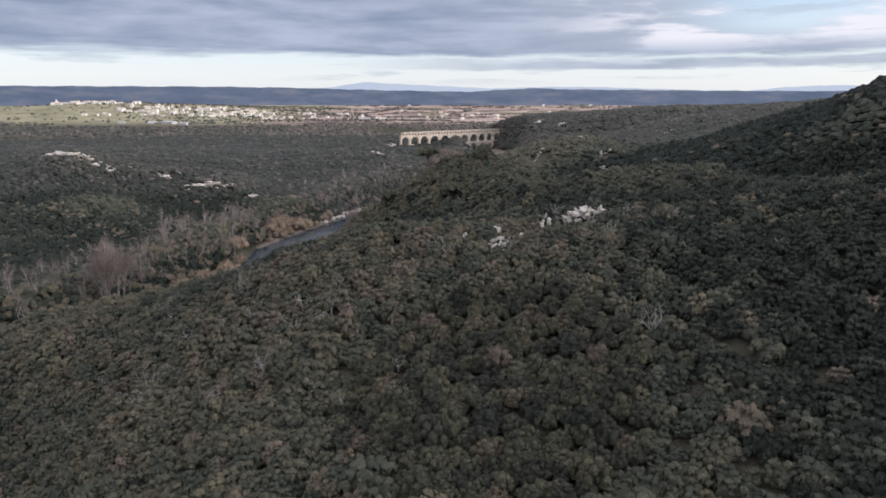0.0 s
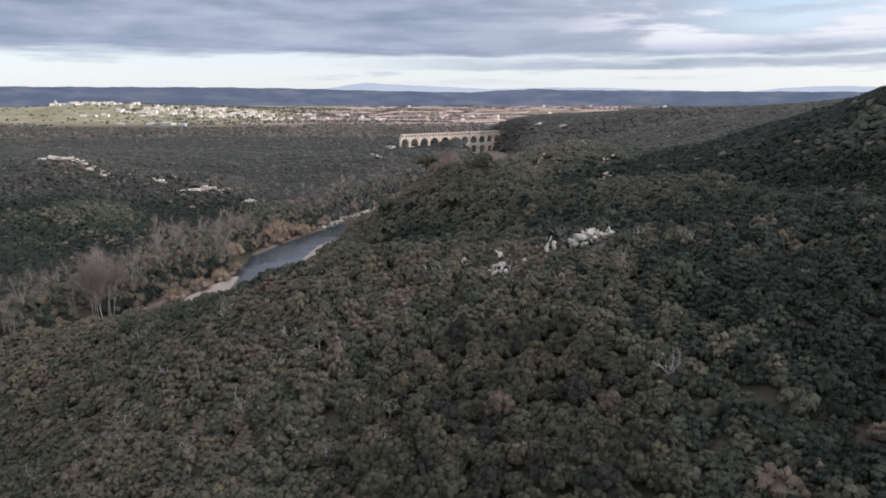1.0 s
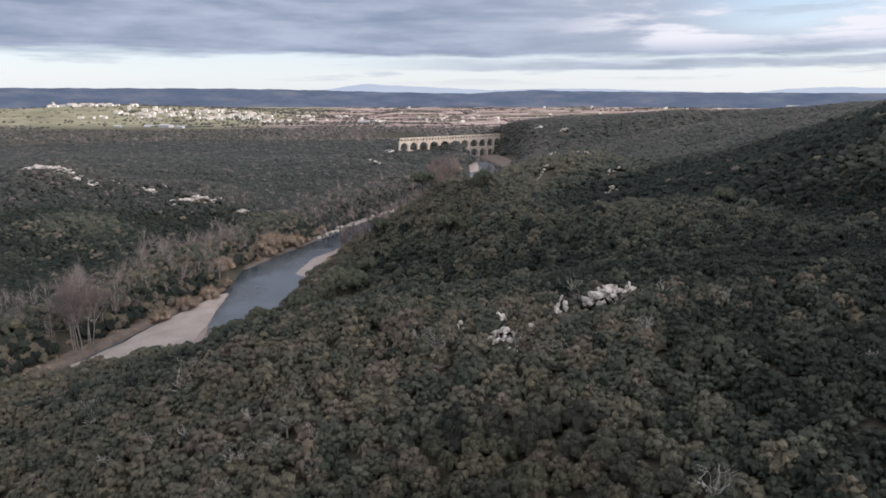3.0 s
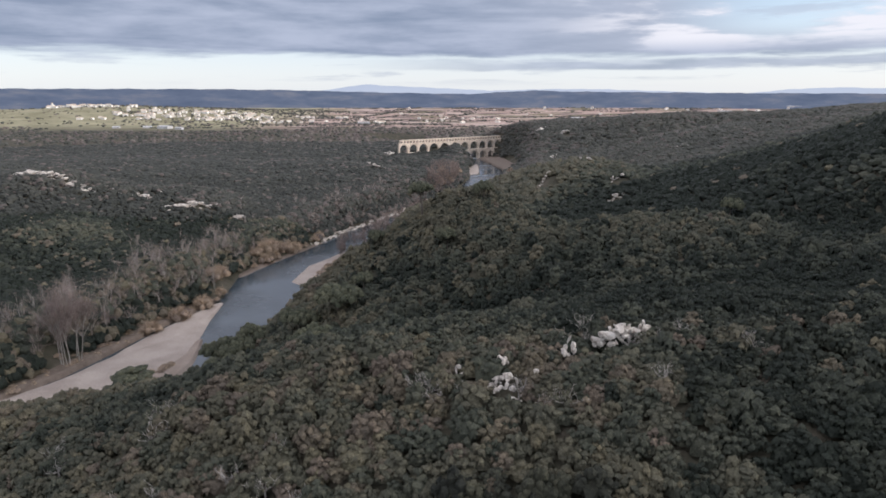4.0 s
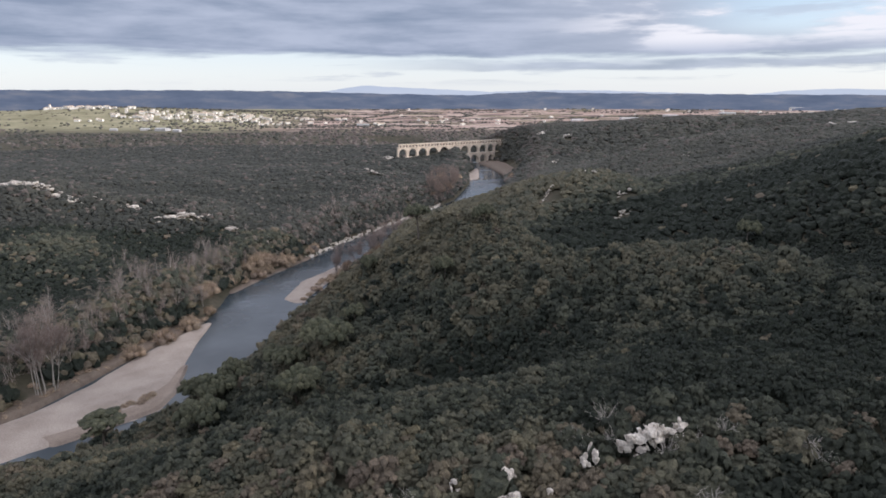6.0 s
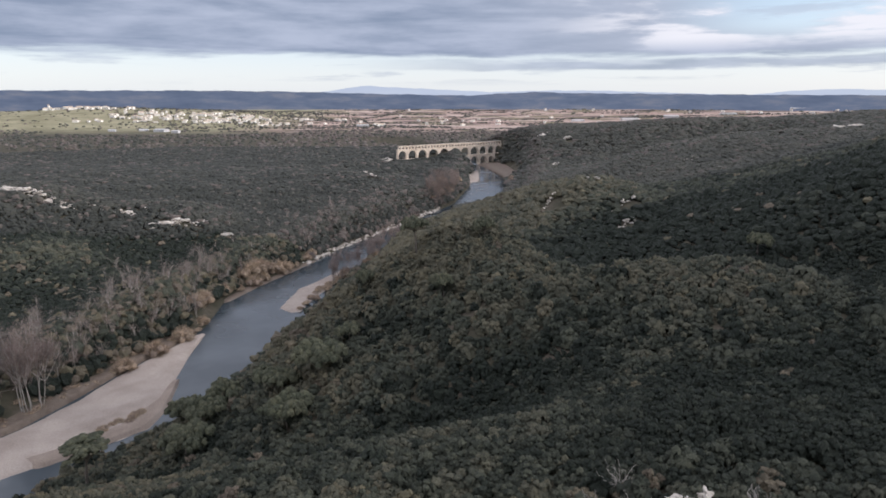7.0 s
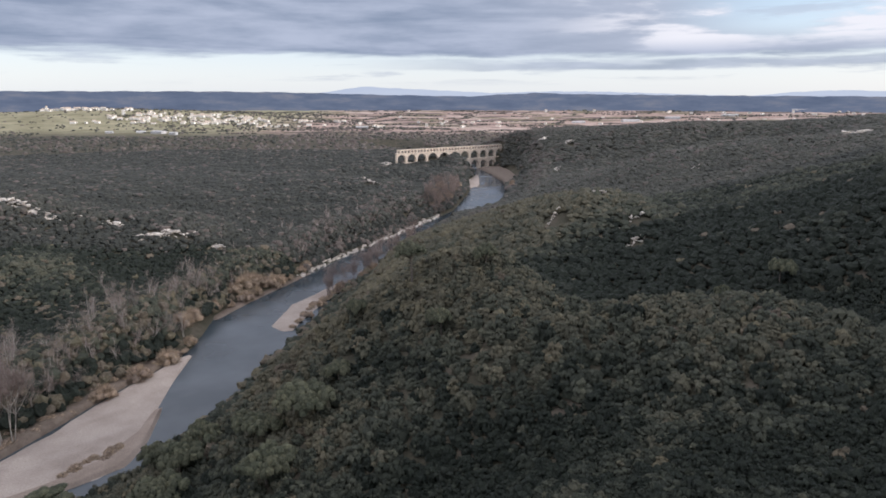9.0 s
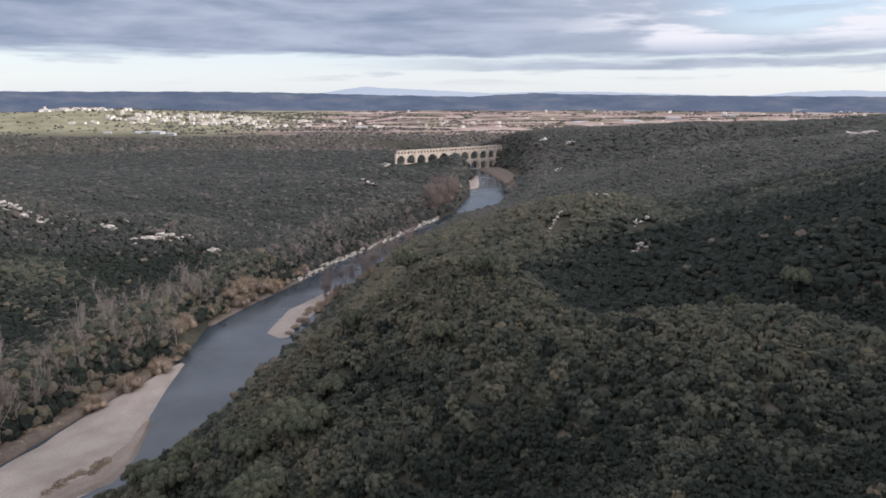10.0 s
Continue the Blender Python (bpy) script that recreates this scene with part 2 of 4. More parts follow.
SHED_METAL = plain_material("pale_sheet_metal", [(0.3, (0.46, 0.45, 0.45)), (0.7, (0.62, 0.61, 0.60))], 0.03, 0.5, 0.5)
GROUND = ground_material()
WATER = water_material()
HILLS = backdrop_material("hazy_glowing_hills", [(0.3, (0.105, 0.137, 0.202)), (0.50, (0.143, 0.177, 0.246)), (0.66, (0.213, 0.230, 0.274))], 0.0042)
MOUNT = backdrop_material("hazy_glowing_mountain", [(0.3, (0.50, 0.57, 0.68)), (0.7, (0.56, 0.63, 0.72))], 0.002)


# ---- building helpers ---------------------------------------------------
def mesh_from(name, verts, faces, mat, smooth=False, tint=None):
    """A mesh from arrays: verts (n, 3), faces (m, 3 or 4)."""
    verts, faces = np.asarray(verts, np.float32), np.asarray(faces, np.int32)
    me = bpy.data.meshes.new(name)
    k = faces.shape[1]
    me.vertices.add(len(verts))
    me.vertices.foreach_set("co", verts.ravel())
    me.loops.add(faces.size)
    me.loops.foreach_set("vertex_index", faces.ravel())
    me.polygons.add(len(faces))
    me.polygons.foreach_set("loop_start", np.arange(0, faces.size, k, dtype=np.int32))
    me.polygons.foreach_set("use_smooth", np.full(len(faces), smooth))
    if tint is not None:
        me.attributes.new("tint", "FLOAT", "POINT").data.foreach_set("value", np.asarray(tint, np.float32))
    me.update(calc_edges=True)
    me.materials.append(mat)
    return me


def part(name, me, parent, label="", m=None):
    ob = new(name, me)
    ob.parent = parent
    if m is not None:
        ob.matrix_basis = m
    if label:
        ob["label"] = label
    return ob


def ico(level):
    bm = bmesh.new()
    bmesh.ops.create_icosphere(bm, subdivisions=level, radius=1.0)
    v = np.array([q.co[:] for q in bm.verts])
    f = np.array([[q.index for q in p.verts] for p in bm.faces])
    bm.free()
    return v, f


ICO = {1: ico(1), 2: ico(2), 3: ico(3)}


def join(pieces):
    vs, fs, at = [], [], 0
    for v, f in pieces:
        vs.append(v)
        fs.append(np.asarray(f) + at)
        at += len(v)
    return np.concatenate(vs), np.concatenate(fs)


# ---- the lie of the land -------------------------------------------------
LEFT_Y = (200, 310, 355, 393, 428, 466, 477, 536, 574, 616, 672, 709, 823, 927, 981, 1097, 1169, 1240, 1330, 1450, 1520, 1700, 2100)
LEFT_X = (-235, -210, -194, -181, -172, -160, -153, -158, -149, -130, -110, -97, -48, -6, 16, 35, 46, 42, 58, 62, 30, -60, -250)
RIGHT_Y = (200, 309, 331, 343, 370, 418, 466, 503, 574, 611, 714, 817, 931, 995, 1108, 1203, 1276, 1454, 1520, 1700, 2100)
RIGHT_X = (-184, -140, -122, -115, -110, -101, -93, -87, -77, -69, -43, -16, 24, 72, 106, 112, 130, 142, 122, 42, -150)
NEAR_HILL = ((90, 120, 45, 17), (40, 140, 40, 18), (-5, 140, 36, 16), (-50, 145, 36, 14), (30, 60, 50, 3), (-30, 40, 60, 39), (100, 30, 70, 18), (170, 110, 70, 75), (140, 190, 50, 21), (-115, 185, 40, 30), (-170, 130, 60, -3), (60, 170, 30, 3), (0, 170, 30, 3), (-50, 180, 30, 22))
SPUR = ((75, 268, 38, 31), (112, 285, 45, 25), (20, 325, 40, 75), (58, 305, 36, -39), (-5, 262, 40, -31), (-35, 315, 40, 18), (70, 215, 40, 7), (20, 205, 45, 33), (40, 400, 60, 24), (-70, 210, 60, 18), (130, 400, 40, -1), (-135, 250, 40, -11), (-90, 260, 35, 1), (150, 260, 40, -11), (-116, 262, 32, -9))
RIGHT_HILLS = ((190, 330, 55, 31), (180, 410, 60, 6), (300, 430, 110, 50), (95, 500, 40, 23), (60, 570, 70, 38), (200, 610, 90, 12), (450, 640, 140, 41), (330, 270, 90, 88), (500, 400, 130, 90), (10, 680, 60, -8), (230, 520, 70, 4), (800, 700, 300, 63))
FAR_RIGHT = ((280, 850, 140, 42), (420, 900, 170, -5), (370, 1160, 170, -35), (580, 1020, 200, 35), (140, 1330, 120, -2), (220, 1500, 140, 7), (205, 1550, 125, 39), (50, 800, 70, -12), (90, 960, 80, -25), (420, 1350, 150, 58), (900, 1300, 300, 79), (700, 1150, 160, 1), (330, 1000, 120, 14))
LEFT_PLATEAU = ((-230, 645, 70, -24), (-350, 600, 90, 2), (-120, 830, 80, -4), (-115, 1000, 90, 12), (-225, 440, 80, -18), (-235, 665, 45, 33), (-350, 635, 50, 32), (-290, 560, 60, -9), (-60, 1180, 80, -19), (-400, 850, 200, 16), (-60, 1300, 120, 2), (-800, 600, 300, 35))
SWELLS = ((-179, 480, 36, 11), (-286, 540, 36, 20), (-8, 316, 26, -20), (-86, 316, 26, -19), (-186, 410, 36, 10), (24, 276, 26, 22), (153, 322, 26, -6), (179, 458, 50, 12), (-29, 266, 26, 18), (153, 412, 36, 8), (523, 1178, 80, -22), (80, 299, 26, 18), (60, 362, 28, -12), (0, 1380, 60, -13), (136, 242, 26, 12), (-83, 264, 26, -8), (-75, 190, 28, -2), (-100, 200, 30, -8), (-50, 180, 24, -15), (-95, 295, 28, 14), (-60, 335, 30, 7), (64, 300, 15, 3.5))


# hills added out of view, the three on the right to shade the woods
UNSEEN_HILLS = ((385, 170, 80, 108), (370, 20, 85, 100), (430, -120, 110, 100), (-300, -150, 150, 30))


def ease(a):
    a = np.clip(a, 0, 1)
    return a * a * (3 - 2 * a)


def off_river(x, y):
    """Metres outside the left bank and outside the right bank (negative within)."""
    return np.interp(y, LEFT_Y, LEFT_X) - x, x - np.interp(y, RIGHT_Y, RIGHT_X)


def land(x, y):
    x, y = np.asarray(x, float), np.asarray(y, float)
    dl, dr = off_river(x, y)
    f = ease(np.maximum(dl / 30, dr / 55))
    h = 20.0 + 0 * x
    for cx, cy, r, top in (*NEAR_HILL, *SPUR, *RIGHT_HILLS, *FAR_RIGHT, *LEFT_PLATEAU, *SWELLS, *UNSEEN_HILLS):
        h = h + top * np.exp(-((x - cx) ** 2 + (y - cy) ** 2) / (2.0 * r * r))
    h = h + 1.2 * np.sin(x * 0.071 + 1.3 * np.sin(y * 0.043)) * np.sin(y * 0.063 + 0.7) + 0.6 * np.sin(x * 0.19 + y * 0.11) * np.sin(y * 0.17 - x * 0.05)
    out = np.hypot(x, y)
    h = h + 42 * ease((out - 2900) / 1700)
    h = h + 38 * np.exp(-((x + 1750) / 430) ** 2 - ((y - 3420) / 420) ** 2) + 26 * np.exp(-((x + 1150) / 420) ** 2 - ((y - 3450) / 420) ** 2)
    bed = -2.0 + 4.0 * ease((np.maximum(dl, dr) + 6) / 9)
    return np.where(y < 2100, bed + f * h, h + 2)


def floor_z(x, y):
    return float(land(np.array([x]), np.array([y]))[0])


def axis_steps(lo, hi, step, reach):
    mid = list(np.arange(lo, hi + step, step))
    up, s = [mid[-1]], step
    while up[-1] < reach:
        s *= 1.13
        up.append(up[-1] + s)
    dn, s = [mid[0]], step
    while dn[-1] > -reach:
        s *= 1.13
        dn.append(dn[-1] - s)
    return np.array(dn[:0:-1] + mid + up[1:])


def grid_mesh(name, xs, ys, mat, height):
    gx, gy = np.meshgrid(xs, ys)
    v = np.stack([gx, gy, height(gx, gy)], -1).reshape(-1, 3)
    i = np.arange(len(xs) * len(ys)).reshape(len(ys), len(xs))
    f = np.stack([i[:-1, :-1], i[:-1, 1:], i[1:, 1:], i[1:, :-1]], -1).reshape(-1, 4)
    return mesh_from(name, v, f, mat, True)


ground = tagged(new("ground", grid_mesh("ground", axis_steps(-420, 420, 5.0, 4600), axis_steps(-60, 1700, 6.0, 4600), GROUND, land)),
                "hilly ground of leaf litter running out to farmed plain", "ground", kind="structure")


def river():
    ys = np.arange(120, 1760, 8.0)
    left, right = np.interp(ys, LEFT_Y, LEFT_X) - 4, np.interp(ys, RIGHT_Y, RIGHT_X) + 4
    k = np.linspace(0, 1, 7)
    v = np.array([(a + (b - a) * t, y, 0.0) for y, a, b in zip(ys, left, right) for t in k])
    i = np.arange(len(v)).reshape(len(ys), 7)
    f = np.stack([i[:-1, :-1], i[:-1, 1:], i[1:, 1:], i[1:, :-1]], -1).reshape(-1, 4)
    return tagged(new("water", mesh_from("water", v, f, WATER, True)), "calm dark river reflecting grey clouds", "water", kind="structure")


river()


def gravel_bar(name, left, right, top, mat, label, ragged=1.0):
    """A low bank between two edge lines, each a row of (x, y) from near to far."""
    n, m = 60, 14
    t = np.linspace(0, 1, n)

    def along(line):
        line = np.array(line, float)
        d = np.r_[0, np.cumsum(np.hypot(*np.diff(line, axis=0).T))]
        return np.stack([np.interp(t * d[-1], d, line[:, k]) for k in (0, 1)], -1)

    a, b = along(left), along(right)
    rng = np.random.default_rng(len(name) + n)
    wob = np.cumsum(rng.normal(0, 0.35, (n, 2)), 0) * 0.25 * ragged
    s = np.linspace(0, 1, m)
    v = a[:, None] + (b - a)[:, None] * s[None, :, None]
    v[:, -1] += wob
    v[:, 0] += wob[::-1] * (ragged > 1)
    z = -0.5 + (top + 0.5) * ease(np.minimum(s, 1 - s) * 5)[None] * ease(np.minimum(t, 1 - t) * 14)[:, None]
    z = z + 0.15 * np.sin(v[..., 0] * 0.31) * np.sin(v[..., 1] * 0.23)
    v = np.concatenate([v, z[..., None]], -1).reshape(-1, 3)
    i = np.arange(n * m).reshape(n, m)
    f = np.stack([i[:-1, :-1], i[:-1, 1:], i[1:, 1:], i[1:, :-1]], -1).reshape(-1, 4)
    return tagged(new(name, mesh_from(name, v, f, mat, True)), label, "gravel bank", kind="structure")


gravel_bar("gravel_bank", [(-262, 240), (-232, 290), (-205, 325), (-190, 347), (-179, 380), (-170, 418), (-161, 440), (-152, 466), (-148, 477)],
           [(-200, 240), (-178, 295), (-165, 308), (-146, 328), (-133, 338), (-127, 348), (-126, 362), (-132, 385), (-138, 410), (-142, 432), (-147, 475)], 1.4, GRAVEL, "long pale gravel bank sloping into the river")
gravel_bar("gravel_island", [(-100, 508), (-114, 520), (-113, 539), (-111, 568), (-103, 584), (-94, 606), (-82, 630)], [(-95, 508), (-93, 530), (-89, 548), (-83, 578), (-76, 604), (-70, 630)], 0.9, GRAVEL, "pale gravel spit beside the wooded bank")
gravel_bar("gravel_beach", [(-152, 578), (-147, 586), (-141, 596), (-137, 603)], [(-147, 576), (-141, 586), (-136, 596), (-134, 603)], 0.7, GRAVEL, "small pale gravel beach under tan willows")
gravel_bar("gravel_shoal", [(30, 1190), (33, 1255), (42, 1330), (54, 1405)], [(44, 1200), (66, 1228), (72, 1300), (74, 1395)], 1.6, GRAVEL, "pale rocky shoal below the stone aqueduct", 5.0)
gravel_bar("silt_bank", [(108, 1200), (108, 1290), (98, 1370), (86, 1450), (74, 1530)], [(126, 1180), (146, 1280), (150, 1380), (146, 1470), (128, 1540)], 5.0, SILT, "brown earth bank beside the aqueduct", 6.0)
gravel_bar("earth_verge", [(-262, 270), (-226, 310), (-203, 345), (-191, 380), (-182, 418), (-171, 450), (-161, 480)], [(-244, 265), (-210, 305), (-187, 347), (-177, 380), (-168, 418), (-159, 442), (-150, 480)], 2.4, SILT, "brown weedy verge between woods and gravel")
gravel_bar("silt_flat", [(-176, 316), (-157, 333), (-144, 352), (-138, 376), (-139, 402)], [(-160, 312), (-145, 329), (-129, 347), (-128, 364), (-137, 404)], 1.55, DAMP, "damp brown silt at the edge of the gravel")
gravel_bar("silt_margin", [(-164, 530), (-157, 574), (-141, 616), (-123, 660)], [(-154, 530), (-141, 574), (-125, 616), (-109, 662)], 1.2, SILT, "brown earth margin under bare willows")


# ---- far distance ----------------------------------------------------------
def ridge_ring(name, mat, radius, depth, crest, foot, label):
    az = np.radians(np.arange(-180, 180.01, 0.4))
    d = np.degrees(az)
    top = crest(d)
    rows = [(radius - depth, foot + 0 * top), (radius - depth * 0.5, foot + (top - foot) * 0.55), (radius, top), (radius + 60, top - 40)]
    v = np.array([(r * np.sin(q), r * np.cos(q), z) for r, zs in rows for q, z in zip(az, zs)])
    i = np.arange(len(v)).reshape(len(rows), len(az))
    f = np.stack([i[:-1, :-1], i[:-1, 1:], i[1:, 1:], i[1:, :-1]], -1).reshape(-1, 4)
    return tagged(new(name, mesh_from(name, v, f, mat, True)), label, "hills", kind="structure")


def hills_crest(d):
    base = np.interp(d, (-180, -60, -34, -19, -12.5, -6, 2, 7.5, 11, 16, 24, 34, 60, 180), (180, 178, 178, 180, 174, 160, 148, 172, 163, 159, 152, 148, 160, 180))
    return base + 1.6 * np.sin(d * 1.7) + 1.0 * np.sin(d * 4.3 + 1) + 0.7 * np.sin(d * 9.1)


def mount_crest(d):
    peak = np.interp(d, (-180, -12, -8.6, -6.6, -4.8, -2, 4, 9, 13, 20, 24, 27, 30, 33, 36, 180), (100, 150, 190, 216, 206, 196, 172, 182, 180, 160, 150, 176, 186, 178, 186, 120))
    return peak + 1.2 * np.sin(d * 2.9) + 0.8 * np.sin(d * 6.1)


ridge_ring("backdrop_hills", HILLS, 4640, 260, hills_crest, 55, "low wooded hills along the horizon, haze-blue and glowing")
ridge_ring("backdrop_mountain", MOUNT, 4800, 60, mount_crest, 60, "distant mountain beyond the hills, haze-pale and glowing")


# ---- woods -------------------------------------------------------------------
def crown(rng, leaves, core, lobes=6, leaf=0.34, flat=1.0, lobe_r=(0.30, 0.48), rough=(0.80, 1.12), reach=0.74):
    """A crown of unit radius standing on z = 0: uneven clumps of foliage and many loose leaf sprays."""
    a = np.arange(lobes) * 2.4 + rng.uniform(-0.5, 0.5, lobes)
    q = np.sqrt((np.arange(lobes) + 0.15) / lobes) * reach
    c = np.stack([np.cos(a) * q, np.sin(a) * q, (0.80 - 0.80 * q ** 1.6 + rng.uniform(-0.16, 0.12, lobes)) * flat], -1)
    r = rng.uniform(*lobe_r, lobes)
    v, f = ICO[core]
    f = f[v[f][:, :, 2].mean(1) > (-0.3 if leaves > 100 else -0.05)]
    pieces = []
    for ck, rk in zip(c, r):
        turn = rng.uniform(0, 6.28)
        w = v * rng.uniform(*rough, len(v))[:, None] * rk
        w = np.stack([w[:, 0] * math.cos(turn) - w[:, 1] * math.sin(turn), w[:, 0] * math.sin(turn) + w[:, 1] * math.cos(turn), w[:, 2] * 1.1], -1) + ck
        w[:, 2] = np.maximum(w[:, 2], -0.08)
        pieces.append((w, f))
    if leaves:
        k = rng.integers(0, lobes, leaves)
        d = rng.normal(size=(leaves, 3))
        d[:, 2] = np.abs(d[:, 2]) * 0.9 - 0.15
        d /= np.linalg.norm(d, axis=1)[:, None]
        p = c[k] + d * (r[k] * rng.uniform(0.94, 1.16, leaves))[:, None]
        nrm = d + rng.normal(0, 0.5, (leaves, 3))
        nrm /= np.linalg.norm(nrm, axis=1)[:, None]
        t1 = np.cross(nrm, rng.normal(size=(leaves, 3)))
        t1 /= np.linalg.norm(t1, axis=1)[:, None]
        t2 = np.cross(nrm, t1)
        s = leaf * rng.uniform(0.6, 1.2, leaves)[:, None]
        tri = np.stack([p + t1 * s, p - t1 * s * 0.6 + t2 * s * 0.8, p - t1 * s * 0.5 - t2 * s * 0.8], 1).reshape(-1, 3)
        pieces.append((tri, np.arange(leaves * 3).reshape(-1, 3)))
    return join(pieces)


def dome(rng, rings, segs, lobes, lobe_r=(0.26, 0.40), leaves=0, leaf=0.12, flat=1.0, ragged=0.05):
    """A closed crown of unit radius on z = 0, its skin bulging in lobes like a head of broccoli; loose sprays break the outline."""
    k = np.arange(lobes)
    az = k * 2.4 + rng.uniform(-0.4, 0.4, lobes)
    up = np.clip(1.0 - (k + 0.5) / lobes * 1.05 + rng.uniform(-0.08, 0.08, lobes), 0.0, 1.0)
    side = np.sqrt(np.maximum(0.0, 1 - up ** 2))
    lr = rng.uniform(*lobe_r, lobes)
    reach = (1.0 - lr) * rng.uniform(0.86, 1.06, lobes)
    c = np.stack([np.cos(az) * side * reach, np.sin(az) * side * reach, up * reach * 0.95], -1)
    pol = np.linspace(0.0, 1.75, rings + 1)[1:]
    d = [(0.0, 0.0, 1.0)]
    for i, q in enumerate(pol):
        w = (np.arange(segs) + 0.5 * (i % 2)) * 2 * math.pi / segs
        d += [(math.sin(q) * math.cos(v), math.sin(q) * math.sin(v), math.cos(q)) for v in w]
    d = np.array(d) + rng.normal(0, 0.35 / segs, (len(d), 3))
    d /= np.linalg.norm(d, axis=1)[:, None]
    b = d @ c.T
    inside = b ** 2 - (c ** 2).sum(1) + lr ** 2
    out = np.where(inside > 0, b + np.sqrt(np.maximum(inside, 0)), 0.0).max(1)
    v = d * (np.maximum(out, 0.58) * rng.uniform(1 - ragged, 1 + ragged, len(d)))[:, None]
    v[:, 2] *= flat
    f = [(0, 1 + j, 1 + (j + 1) % segs) for j in range(segs)]
    for i in range(rings - 1):
        p, q = 1 + i * segs, 1 + (i + 1) * segs
        for j in range(segs):
            n = (j + 1) % segs
            f += [(p + j, q + j, q + n), (p + j, q + n, p + n)] if i % 2 else [(p + j, q + j, p + n), (p + n, q + j, q + n)]
    pieces = [(v, np.array(f))]
    if leaves:
        at = v[rng.integers(0, len(v) - segs, leaves)] * rng.uniform(0.94, 1.10, leaves)[:, None]
        n = at / np.linalg.norm(at, axis=1)[:, None] + rng.normal(0, 0.5, (leaves, 3))
        n /= np.linalg.norm(n, axis=1)[:, None]
        t1 = np.cross(n, rng.normal(size=(leaves, 3)))
        t1 /= np.linalg.norm(t1, axis=1)[:, None]
        t2 = np.cross(n, t1)
        q = leaf * rng.uniform(0.6, 1.2, leaves)[:, None]
        tri = np.stack([at + t1 * q, at - t1 * q * 0.6 + t2 * q * 0.8, at - t1 * q * 0.5 - t2 * q * 0.8], 1).reshape(-1, 3)
        pieces.append((tri, np.arange(leaves * 3).reshape(-1, 3)))
    return join(pieces)


def woods(name, templates, pos, rad, tall, tint, mat, label, seed, smooth=True):
    rng = np.random.default_rng(seed)
    pick = rng.integers(0, len(templates), len(pos))
    turn = rng.uniform(0, 2 * math.pi, len(pos))
    vs, fs, ts, at = [], [], [], 0
    for k, (tv, tf) in enumerate(templates):
        i = np.nonzero(pick == k)[0]
        if not len(i):
            continue
        c, s = np.cos(turn[i])[:, None], np.sin(turn[i])[:, None]
        x = (tv[None, :, 0] * c - tv[None, :, 1] * s) * rad[i, None] + pos[i, 0, None]
        y = (tv[None, :, 0] * s + tv[None, :, 1] * c) * rad[i, None] + pos[i, 1, None]
        z = tv[None, :, 2] * tall[i, None] + pos[i, 2, None]
        vs.append(np.stack([x, y, z], -1).reshape(-1, 3))
        fs.append((tf[None] + (np.arange(len(i)) * len(tv))[:, None, None] + at).reshape(-1, 3))
        ts.append(np.repeat(tint[i], len(tv)))
        at += len(i) * len(tv)
    me = mesh_from(name, np.concatenate(vs), np.concatenate(fs), mat, smooth, np.concatenate(ts))
    return tagged(new(name, me), label, "woods", kind="stuff")


# bare limestone, by place and reach, where no tree stands
OUTCROPS = []


def patches(x, y):
    """Slow unevenness of the woods, 0 to 1."""
    return 0.5 + 0.25 * np.sin(x * 0.021 + 2.1 * np.sin(y * 0.013)) + 0.25 * np.sin(y * 0.017 + 1.7 * np.sin(x * 0.019 + 1.0))


def scatter(step, near, far, seed, y_max=1700.0):
    """Places for trees at that spacing, by their distance from the stretch of ground under the flight line."""
    rng = np.random.default_rng(seed)
    reach = min(far + 120, y_max)
    xs, ys = np.meshgrid(np.arange(-0.8 * reach - 40, 0.8 * reach + 40, step), np.arange(-10, y_max, step * 0.9))
    xs = xs + (np.arange(len(ys)) % 2)[:, None] * step * 0.5
    x = xs.ravel() + rng.uniform(-0.5, 0.5, xs.size) * step
    y = ys.ravel() + rng.uniform(-0.5, 0.5, xs.size) * step
    d = np.hypot(x, np.maximum(y - np.clip(y, 0, 110), y - 110)) + rng.uniform(-6, 6, x.size)
    dl, dr = off_river(x, y)
    bank = np.where(dl > dr, dl, dr)
    ok = (d >= near) & (d < far) & (np.abs(x) < 0.71 * y + 12) & (y > 20) & ((bank > 1.5) | (y > 1760))
    ok &= ~((np.abs(x - 15) < 125) & (y > 1385) & (y < 1600) & (np.abs((y - 1400) - (x + 85) * 0.755) < 12))
    x, y, bank, left = x[ok], y[ok], bank[ok], (dl > dr)[ok]
    keep = np.ones(len(x), bool)
    for cx, cy, rx, ry in OUTCROPS:
        keep &= ((x - cx) / rx) ** 2 + ((y - cy) / ry) ** 2 > rng.uniform(0.6, 1.1, len(x))
    return rng, x[keep], y[keep], bank[keep], left[keep]


